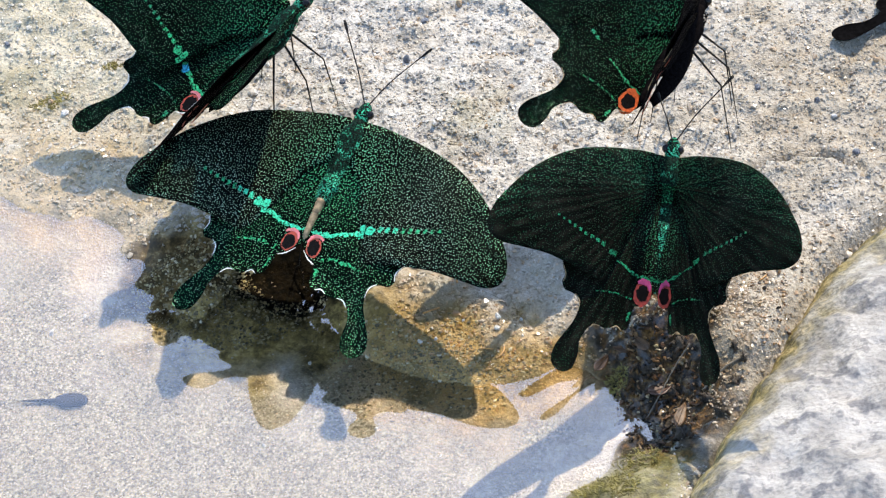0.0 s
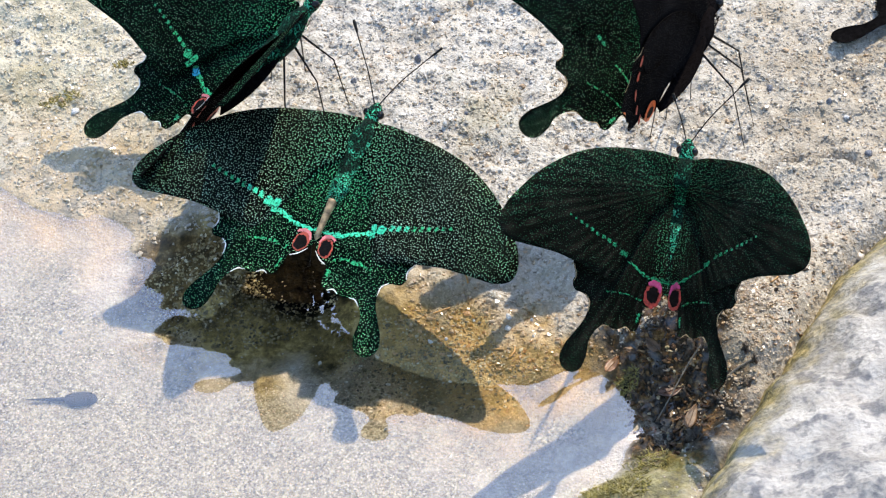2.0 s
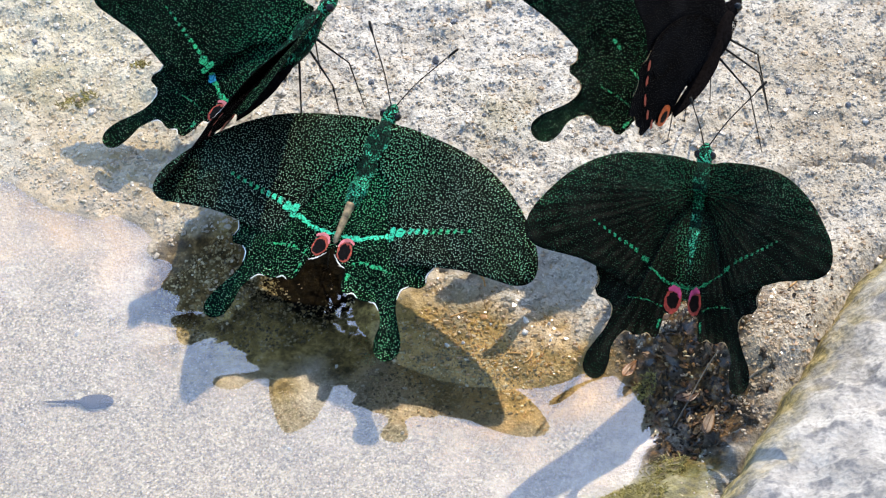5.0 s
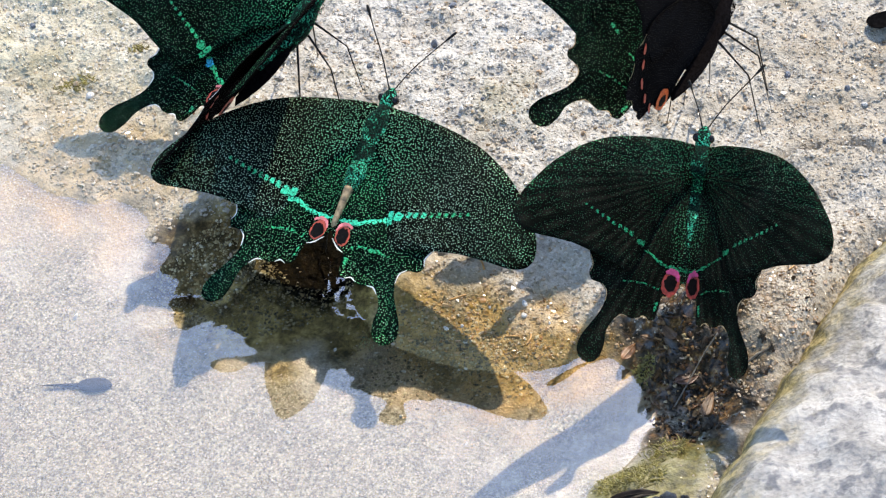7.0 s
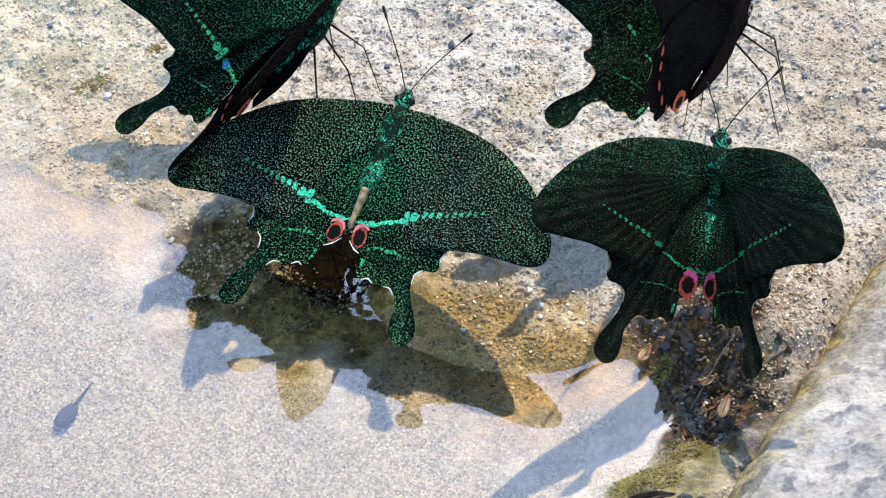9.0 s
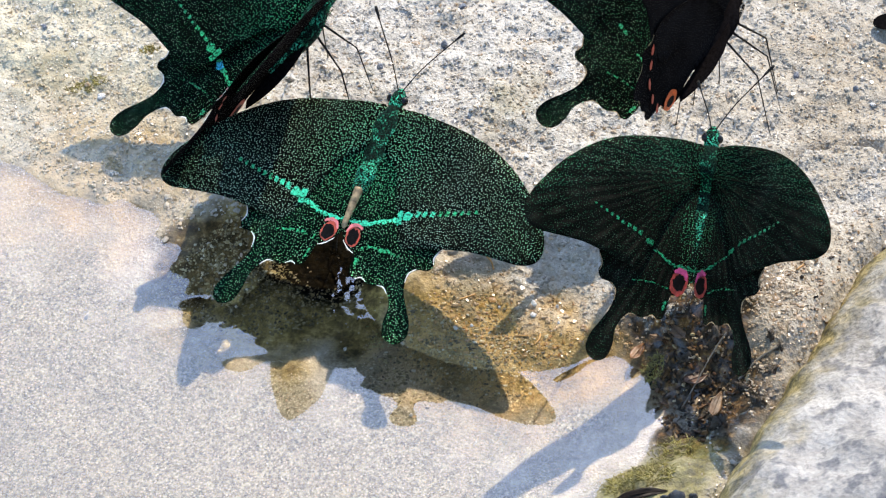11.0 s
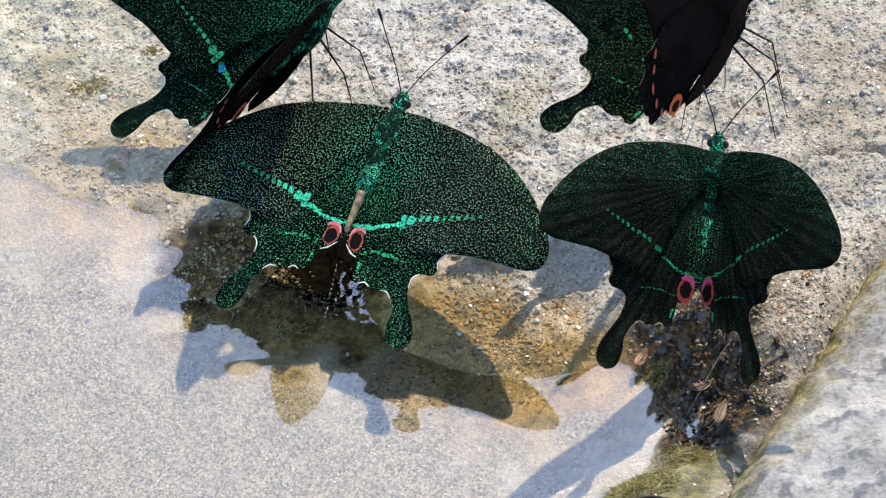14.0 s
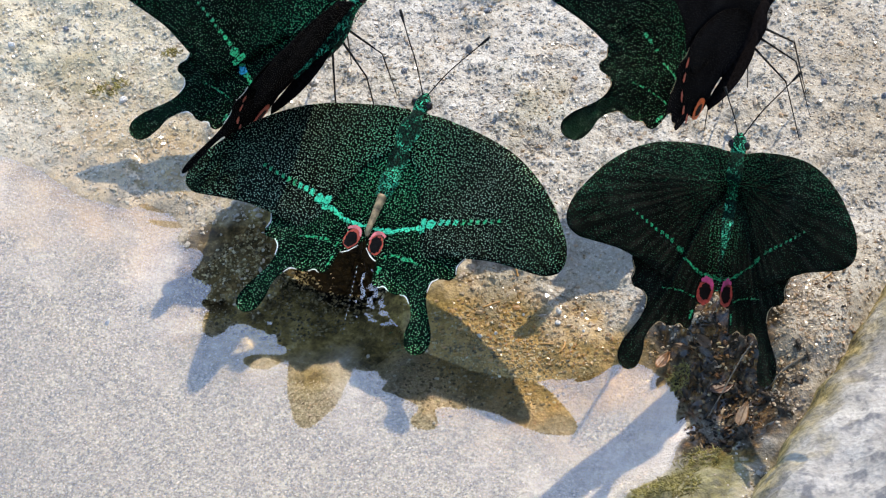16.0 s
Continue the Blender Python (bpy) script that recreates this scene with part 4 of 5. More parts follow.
def build_butterfly(label, home, legs=LEGS, skin=None, bright=1.0, blue=False, lower=0, fur=None, seed=1, group="puddling butterflies", antenna=((5, 14, 5), (-5, 13, 6)), tip=TAN, size=1.0, spots=9, plain=False, sag=0.0, eye=None, hind=None, torn=False):
    """One swallowtail at its home pose; legs are rows of root, angle off the heading and reach. Returns it with its four wings."""
    who = new("butterfly")
    tagged(who, label, "butterfly", group)
    home = home @ Matrix.Diagonal((size, size, size, 1))
    who.matrix_world = home
    skin, fur, scale = skin or WING, fur or FUR, FURDARK if fur else SCALED
    part("thorax", spindle(bmesh.new(), [(-6.5, 1.4, 1.2, 0.2 - sag), (-5, 2.4, 2.4, -0.2 - sag), (-1, 3.4, 3.0, -0.9 - sag), (4, 4.3, 3.1, -1.0 - 0.6 * sag), (7.5, 4.4, 2.9, -0.4), (10.5, 3.5, 2.5, 0.4), (12.5, 2.3, 2.1, 0.3), (14.5, 1.9, 1.7, 0.2)], 16, 0.12, seed), FURDARK if fur is not FUR else THORAX, who)
    coat = part("fur", hairs(2100, -5 + 2.2 * sag, 13.5, 3.7, 2.7, -0.9, 0.55, seed), fur, who, "short scaly fur")
    tagged(coat, kind="stuff")
    ab = [(-3.2, 2.0, 1.6, 0.8), (-5.2, 2.6, 1.9, 1.0)]
    for i in range(3):
        y, k = -6 - i * 1.8, 1 - 0.1 * i
        ab += [(y - 0.4, 2.75 * k, 1.9, 1.0), (y - 1.4, 2.65 * k, 1.95, 1.0), (y - 1.75, 2.1 * k, 1.45, 1.0)]
    ab = [(y, w, h, z - sag) for y, w, h, z in ab]
    rear_end = [(-21.9, 0.8, 0.9, 1.4), (-22.9, 0.3, 0.4, 1.3)]
    part("abdomen", spindle(bmesh.new(), ab, 14, 0.06, seed + 2), scale, who)
    rear = [(-11.0, 1.35, 1.4, 1.7)]
    for i in range(5):
        y, k = -11.2 - i * 1.95, 1 - i * 0.07
        rear += [(y - 0.4, 1.15 * k, 1.4 * k, 1.7), (y - 1.6, 1.18 * k, 1.55 * k, 1.65), (y - 1.85, 1.07 * k, 1.42 * k, 1.65)]
    part("abdomen_tip", spindle(bmesh.new(), [(y, w, h, z - sag) for y, w, h, z in rear + rear_end], 12, 0.08, seed), tip, who, "bare tan rear of the abdomen" if tip is TAN else "black rear of the abdomen")
    head = part("head", spindle(bmesh.new(), [(13.2, 1.5, 1.3, 0.2), (14.6, 2.0, 1.8, 0.3), (16.6, 2.1, 2.1, 0.3), (18.4, 1.8, 1.7, 0.2), (19.6, 1.1, 1.1, 0), (20.3, 0.4, 0.5, -0.2)], 14, 0.1, seed), scale, who)
    for s in (-1, 1):
        bm = bmesh.new()
        bmesh.ops.create_uvsphere(bm, u_segments=14, v_segments=10, radius=1.25 * MM)
        bmesh.ops.translate(bm, verts=bm.verts[:], vec=Vector((s * 1.75, 16.7, 0.5)) * MM)
        part("eye", bm, EYE, head, "glossy black compound eye")
    for s, (dx, dy, dz) in zip((1, -1), antenna):
        a = curve([(s * 0.7, 19.3, 1.2), (s * 0.7 + dx * 0.3, 19.3 + dy * 0.35, 1.2 + dz * 0.45), (s * 0.7 + dx * 0.68, 19.3 + dy * 0.7, 1.2 + dz * 0.8), (s * 0.7 + dx, 19.3 + dy, 1.2 + dz)], 6)
        n = len(a)
        part("antenna", tube(bmesh.new(), [p * MM for p in a], [(0.17 + (0.28 if i > n - 5 else 0) * (1 - abs(i - n + 2.5) / 4)) * MM for i in range(n)], 6), SHELL, who)
    back = home.inverted()
    head_way = math.atan2(home[1][1], home[0][1])
    for i, (root_y, swing, reach) in enumerate(legs):
        s = -1 if i % 2 else 1
        root = home @ (Vector((s * 1.4, root_y, -2.0)) * MM) / MM
        a = head_way - s * radians(swing)
        out = Vector((math.cos(a), math.sin(a), 0))
        knee = root + out * reach
        low = ground_z(knee.x, knee.y)
        knee.z = low + 0.62 * (root.z - low)
        foot = knee + out * (1.2 + 0.22 * reach)
        foot.z = ground_z(foot.x, foot.y) + 0.15
        shin = knee + (foot - knee) * 0.62
        toe = foot + out * 1.6
        toe.z = ground_z(toe.x, toe.y) + 0.15
        pts = [root, root + (knee - root) * 0.5, knee, knee + (shin - knee) * 0.5, shin, foot, toe]
        part("leg", tube(bmesh.new(), [back @ (p * MM) for p in pts], [r * MM for r in (0.38, 0.33, 0.24, 0.21, 0.16, 0.12, 0.08)], 6), SHELL, who)
    wings = [wing_fore(who, -1, skin, seed, bright, spots, plain), wing_fore(who, 1, skin, seed + 20, bright, spots, plain), wing_hind(who, -1, hind or skin, seed + 40, bright, blue, lower, plain, eye or RED), wing_hind(who, 1, hind or skin, seed + 60, bright, blue, lower, plain, eye or RED, torn)]
    return who, wings


emerald, emerald_wings = build_butterfly(
    "emerald-dusted black swallowtail with wings spread flat over the water edge", place(-18.17, 3.52, 32.09, -27.30, 22.59, 2.96),
    hind=WING_LUSH, seed=3, antenna=((11.6, 18.4, 5), (-11.5, 17.6, 9)))
dusky, dusky_wings = build_butterfly(
    "dull green swallowtail with half-raised patchy wings beside a boulder", place(64.83, -30.92, 38.16, -15.73, 32.93, 9.95),
    skin=WING_DULL, bright=0.4, seed=11, eye=CRIMSON, tip=SCALED, size=0.96, sag=3.0, antenna=((12.6, 18.4, 5), (-5.5, 11, 5)))
raised, raised_wings = build_butterfly(
    "green swallowtail with raised wings and blue hindwing patches", place(-37.89, 53.23, 33.02, -54.07, 29.56, -14.46),
    skin=WING_SHADED, bright=0.6, blue=True, lower=4.0, seed=23, tip=FURDARK)
folded, folded_wings = build_butterfly(
    "dark swallowtail with steeply raised wings and orange hindwing eyespots", place(72.43, 24.01, 45.87, -34.81, 14.75, -19.44),
    skin=WING_DIM, bright=0.4, spots=2, eye=ORANGE, lower=5.0, seed=31, fur=FURDARK, legs=((8, 16, 12.0), (8, 40, 9.0), (5, 40, 11.0), (5, 75, 8.0), (2, 66, 9.0), (2, 120, 8.0)), tip=FURDARK, size=0.98, torn=True)
STRAY_HOME = (164.2, 87.5, 14.5, -86.0, 2.0, 0.0)
stray, stray_wings = build_butterfly(
    "black swallowtail with a long dark tail on dry grit", place(*STRAY_HOME),
    skin=VELVET, plain=True, fur=FURDARK, seed=41, tip=FURDARK)
for w, side, angle in zip(stray_wings, (-1, 1, -1, 1), (14, 14, 8, 8)):
    w.matrix_basis = wing_pose(side, angle)


def build_flier():
    """A dark brown swallowtail with cream hindwing patches, on the wing."""
    who, wings = build_butterfly("dark brown flying swallowtail with cream-white wing patches", place(420, 160, 190, 60, 20, 0), (), skin=BROWN, plain=True, fur=FURDARK, seed=51, group="", tip=FURDARK, size=1.15)
    for w, side in zip(wings[2:], (-1, 1)):
        part("cream_patch", patch([disc(14.5, -23, 11.0, 7.0, -0.2, 20, 5, 0.14)], side, False, 0.3), CREAM, w, "cream-white patch")
        part("cream_patch", patch([disc(14.5, -23, 11.0, 7.0, -0.2, 20, 5, 0.14)], side, False, -0.6), CREAM, w, "cream-white patch below")
    return who, wings


flier, flier_wings = build_flier()



# ---- stones, litter, weed and the tadpole ----
def stone(name, x, y, size, mat, label, category="pebble", group="", seed=0, sink=0.3, sub=2, rough=0.25, freq=1.3):
    ob = make(name, blob(bmesh.new(), (0, 0, 0), [v * MM for v in size], seed, rough, sub, freq), mat)
    ob.location = (x * MM, y * MM, (ground_z(x, y) + min(size) * (1 - 2 * sink)) * MM)
    return tagged(ob, label, category, group)


KINDS = {"slate": (SLATE, "small blue-grey slate pebble half sunk in grit"), "quartz": (QUARTZ, "small white quartz pebble lying in grit"), "ochre": (OCHRE, "small orange-brown pebble lying in grit")}
for i, (x, y, r, kind) in enumerate([
        (2, 71, 2.3, "slate"), (8, 85, 2.2, "slate"), (30, 57, 1.5, "ochre"), (14, 46, 1.3, "slate"), (8, 42, 1.7, "quartz"), (34, 66, 1.6, "quartz"), (22, 38, 1.2, "ochre"), (97, 46, 2.0, "slate"),
        (112, 36, 1.7, "slate"), (116, 31, 1.6, "quartz"), (84, 33, 1.6, "ochre"), (103, 60, 1.8, "ochre"), (-98, 75, 1.8, "ochre"), (-94, 70, 2.4, "quartz"), (-112, 62, 1.4, "ochre"), (-88, 62, 1.5, "quartz"),
        (-16, 63, 1.8, "slate"), (52, 40, 1.3, "quartz"), (46, 60, 1.6, "slate"), (120, 14, 2.0, "slate"), (-70, 60, 1.3, "ochre"), (60, 88, 1.8, "quartz"), (18, 92, 2.0, "ochre"), (40, 30, 1.2, "ochre"),
        (88, 4, 1.6, "quartz"), (94, -8, 1.4, "ochre"), (-125, 92, 1.9, "quartz"), (-110, 98, 1.5, "slate"), (28, 104, 1.7, "slate"), (98, 84, 1.9, "quartz"), (130, 50, 1.8, "ochre"), (-58, 92, 1.6, "quartz")]):
    mat, label = KINDS[kind]
    stone("pebble", x, y, (r * 0.62, r * 0.5, r * 0.4), mat, label, group="pebbles on the bank", seed=100 + i)
for i, (x, y, r) in enumerate([(19.6, -32.4, 1.0), (-0.8, -33.3, 0.8), (3.4, -32.5, 0.6), (11, -27, 0.5), (26, -36, 0.5)]):
    stone("pebble", x, y, (r, r * 0.8, r * 0.6), QUARTZ, "white quartz pebble on wet golden sand", group="pebbles on the wet sand", seed=250 + i)
for i, (x, y, r) in enumerate([(-89, -8, 0.8), (-98, -13, 1.5), (-43, -62, 0.9), (-14, -60, 0.9), (20, -29, 1.1), (26, -30, 0.8), (-112, -45, 0.8), (2, -72, 0.7), (-60, -70, 0.7), (-30, -34, 1.0)]):
    stone("pebble", x, y, (r, r * 0.6, r * 0.4), QUARTZ, "white quartz chip lying on the pool bed", group="chips on the pool bed", seed=200 + i)
for i, (x, y, r) in enumerate([(63, -61, 2.2), (64, -79, 2.6), (71, -68, 2.4), (66, -52, 2.4), (57, -55, 1.9), (79, -58, 1.5), (81, -61, 1.4), (78, -66, 1.8), (74, -76, 2.0)]):
    stone("mud_clod", x, y, (r, r * 0.85, r * 0.5), CLOD, "wet dark brown mud clod at the water edge", "mud", "clods at the water edge", 300 + i, 0.72, 3, 0.9, 2.6)


for x, y, r in ((50.5, -106, 2.6), (54.5, -107, 1.7), (47.5, -105, 1.4)):
    stone("pebble", x, y, (r, r * 0.7, r * 0.35), WETSTONE, "wet glossy black stone lying at the water edge", group="wet black stones", seed=int(x) + 400, sink=0.35)


def build_litter(x, y, rx, ry, count, seed):
    """Shredded leaf and bark crumbs."""
    rnd = random.Random(seed)
    bm = bmesh.new()
    for _ in range(count):
        a, q = rnd.uniform(0, 6.283), rnd.random() ** 0.6
        px, py = x + rx * q * math.cos(a), y + ry * q * math.sin(a)
        m = pose(px * MM, py * MM, (ground_z(px, py) + 0.35) * MM, rnd.gauss(0, 28), rnd.gauss(0, 28), rnd.uniform(0, 360))
        ln, w, t = 0.25 + 1.25 * rnd.random() ** 3, 0.2 + 0.6 * rnd.random() ** 2, rnd.uniform(0.08, 0.25)
        ring = [(-ln, -w * 0.4), (-ln * 0.3, -w), (ln * 0.6, -w * 0.7), (ln, 0.1 * w), (ln * 0.4, w), (-ln * 0.5, w * 0.8)]
        lo = [bm.verts.new(m @ (Vector((p, r, -t)) * MM)) for p, r in ring]
        hi = [bm.verts.new(m @ (Vector((p * 0.9, r * 0.9, t + rnd.uniform(0, 0.2))) * MM)) for p, r in ring]
        bm.faces.new(lo[::-1])
        bm.faces.new(hi)
        for i in range(6):
            j = (i + 1) % 6
            bm.faces.new((lo[i], lo[j], hi[j], hi[i]))
    return tagged(make("leaf_litter", bm, LITTER, smooth=False), "wet shredded brown leaf litter beside the pool", "litter", kind="stuff")


build_litter(60, -62, 12.5, 22, 520, 5)
build_litter(92, -34, 8, 20, 40, 6)


def leaf(name, x, y, z, length, width, turn, tilt, curl, mat, label, seed):
    """A dead leaf: a pointed blade with a midrib, curled along its length."""
    rnd = random.Random(seed)
    bm = bmesh.new()
    n, m = 14, 6
    grid = []
    for i in range(n + 1):
        u = i / n
        w = width * (math.sin(math.pi * u ** 0.8) ** 0.8 + 0.03)
        row = []
        for j in range(m + 1):
            v = j / m * 2 - 1
            jag = 1 + 0.12 * (rnd.random() - 0.5) * (abs(v) > 0.9)
            row.append(bm.verts.new(Vector(((u - 0.5) * length, v * w * 0.5 * jag, curl * (1 - math.cos((u - 0.5) * 2.4)) * length * 0.35 + abs(v) ** 1.5 * width * 0.06 + 0.3 * noise.noise(Vector((u * 4, v * 2, seed))))) * MM))
        grid.append(row)
    for i in range(n):
        for j in range(m):
            bm.faces.new((grid[i][j], grid[i + 1][j], grid[i + 1][j + 1], grid[i][j + 1]))
    ext = bmesh.ops.extrude_face_region(bm, geom=bm.faces[:])
    for g in ext["geom"]:
        if isinstance(g, bmesh.types.BMVert):
            g.co.z += 0.15 * MM
    bmesh.ops.recalc_face_normals(bm, faces=bm.faces[:])
    who = new(name)
    part("blade", bm, mat, who)
    part("midrib", tube(bmesh.new(), [Vector(((k / 8 - 0.55) * length * 1.05, 0, curl * (1 - math.cos((k / 8 - 0.5) * 2.4)) * length * 0.35 + 0.3)) * MM for k in range(9)], 0.12 * MM, 5), mat, who)
    who.matrix_world = pose(x * MM, y * MM, z * MM, tilt, 0, turn)
    return tagged(who, label, "leaf")


leaf("dead_leaf", 45.4, -48.6, ground_z(45.4, -48.6) + 1.3, 6.5, 3, 55, 8, 0.2, LEAF_ORANGE, "small orange-brown dead leaf on wet mud", 1)
leaf("dead_leaf", 51, -47, ground_z(51, -47) + 0.6, 5, 3, 160, 12, 0.25, LEAF, "brown curled dead leaf beside the water", 2)
leaf("dead_leaf", 59.5, -60.5, ground_z(59.5, -60.5) + 1.3, 7, 4.5, 20, -6, 0.15, LEAF_PINK, "soft reddish dead leaf in shallow water", 3)
leaf("dead_leaf", 63.5, -71, ground_z(63.5, -71) + 1.2, 9, 3, 70, 16, 0.3, LEAF, "brown curled dead leaf in wet mud", 7)
leaf("dead_leaf", 56, -49, ground_z(56, -49) + 1.0, 6, 3.2, 120, -10, 0.3, LEAF, "dark brown leaf scrap on wet mud", 8)
leaf("dead_leaf", 42, -104, ground_z(42, -104) + 1.6, 13.5, 2.6, 8, 24, -0.55, LEAF_DARK, "dark rotten leaf curled at the water surface", 5)


def twig(path, r, label, mat=BARK):
    ob = make("twig", tube(bmesh.new(), [p * MM for p in curve(path, 6)], r * MM, 7), mat)
    return tagged(ob, label, "twig")


twig([(x, y, ground_z(x, y) + c) for x, y, c in ((55, -68, 0.6), (59, -63, 2.4), (64, -57, 2.6), (68, -54, 1.0))], 0.2, "thin pale arched twig over wet mud")
twig([(x, y, ground_z(x, y) + 0.6) for x, y in ((70, -65), (76, -63), (82, -61))], 0.35, "short dark stick on wet mud")
twig([(20, -38, -0.6), (26, -33, -0.4)], 0.2, "fine straw under shallow water")
for a, b in (((0.5, -24.1), (5.0, -22.5)), ((14.4, -37.9), (18.0, -39.1)), ((19.7, -41.9), (20.9, -38.6)), ((8.8, -11.5), (10.3, -15.6)), ((79, -24), (82, -20)), ((88, -36), (91, -33))):
    c = ((a[0] + b[0]) / 2 + 0.4, (a[1] + b[1]) / 2)
    twig([(x, y, ground_z(x, y) + 0.35) for x, y in (a, c, b)], 0.24, "short orange straw on wet golden sand", STRAW)


def build_algae(x, y, rx, ry, count, seed):
    """A cushion of short green threads."""
    rnd = random.Random(seed)
    bm = bmesh.new()
    for _ in range(count):
        a, q = rnd.uniform(0, 6.283), rnd.random() ** 0.6
        px, py = x + rx * q * math.cos(a), y + ry * q * math.sin(a)
        z = max(ground_z(px, py), -0.6)
        d = Vector((rnd.gauss(0, 1), rnd.gauss(0, 1), rnd.uniform(0.05, 0.5))).normalized()
        ln = rnd.uniform(0.6, 2.0)
        p = Vector((px, py, z))
        s = d.orthogonal().normalized() * 0.16
        t = d.cross(s)
        mid = p + d * ln * 0.5 + Vector((0, 0, 0.3))
        r0 = [bm.verts.new((p + o) * MM) for o in (s, t, -s)]
        r1 = [bm.verts.new((mid + o) * MM) for o in (s, t, -s)]
        tip = bm.verts.new((p + d * ln) * MM)
        for i in range(3):
            j = (i + 1) % 3
            bm.faces.new((r0[i], r0[j], r1[j], r1[i]))
            bm.faces.new((r1[i], r1[j], tip))
    return tagged(make("algae", bm, ALGA), "yellow-green thread algae at the water edge", "algae", kind="stuff")


build_algae(42, -95, 9, 6, 520, 1)
build_algae(51, -85, 6, 5, 160, 4)
build_algae(49, -54, 3, 4, 160, 5)
build_algae(-98, 75, 6, 3, 140, 2)
build_algae(-80, 84, 3, 2, 90, 3)


def build_tadpole():
    who = new("tadpole")
    tagged(who, "small grey-brown tadpole resting on the pool bed", "tadpole")
    bm = spindle(bmesh.new(), [(-5.2, 0.3, 0.4, 0), (-4.6, 1.4, 1.2, 0), (-2.6, 2.3, 1.8, 0), (-0.4, 2.5, 1.9, 0), (1.8, 2.2, 1.7, 0), (3.2, 1.4, 1.1, 0), (3.8, 0.4, 0.4, 0)], 14)
    part("body", bm, TADPOLE, who)
    bm = spindle(bmesh.new(), [(-4, 0.55, 0.8, 0), (-7, 0.4, 1.0, 0), (-10, 0.25, 0.8, 0), (-13, 0.15, 0.4, 0), (-15, 0.05, 0.08, 0)], 8)
    part("tail", bm, TADPOLE, who)
    for s in (-1, 1):
        bm = bmesh.new()
        bmesh.ops.create_uvsphere(bm, u_segments=8, v_segments=6, radius=0.4 * MM)
        bmesh.ops.translate(bm, verts=bm.verts[:], vec=Vector((s * 1.3, 1.9, 1.2)) * MM)
        part("eye", bm, EYE, who)
    return who


tadpole = build_tadpole()


def build_jet():
    """One squirt of clear drops, strung along y."""
    bm = bmesh.new()
    rnd = random.Random(9)
    for i in range(15):
        r = rnd.uniform(0.11, 0.22) * MM
        m = Matrix.Translation(Vector((rnd.gauss(0, 0.06), -i * 1.25, 0)) * MM) @ Matrix.Diagonal((1, 2.2, 1, 1))
        bmesh.ops.create_icosphere(bm, subdivisions=2, radius=r, matrix=m)
    return tagged(make("water_jet", bm, DROP), "string of clear drops squirted by a drinking butterfly", "water", "squirts")


jets = [build_jet() for _ in range(5)]


# ---- motion ----
def beat(who_wings, rows, sweep):
    """Body pose and wing angles, time by time."""
    who, wings = who_wings
    walk(who, [(r[0], place(*r[1:7])) for r in rows])
    for w, side, i, sw in zip(wings, (-1, 1, -1, 1), (7, 8, 9, 10), (sweep, sweep, 0, 0)):
        walk(w, [(r[0], wing_pose(side, r[i], sw)) for r in rows])


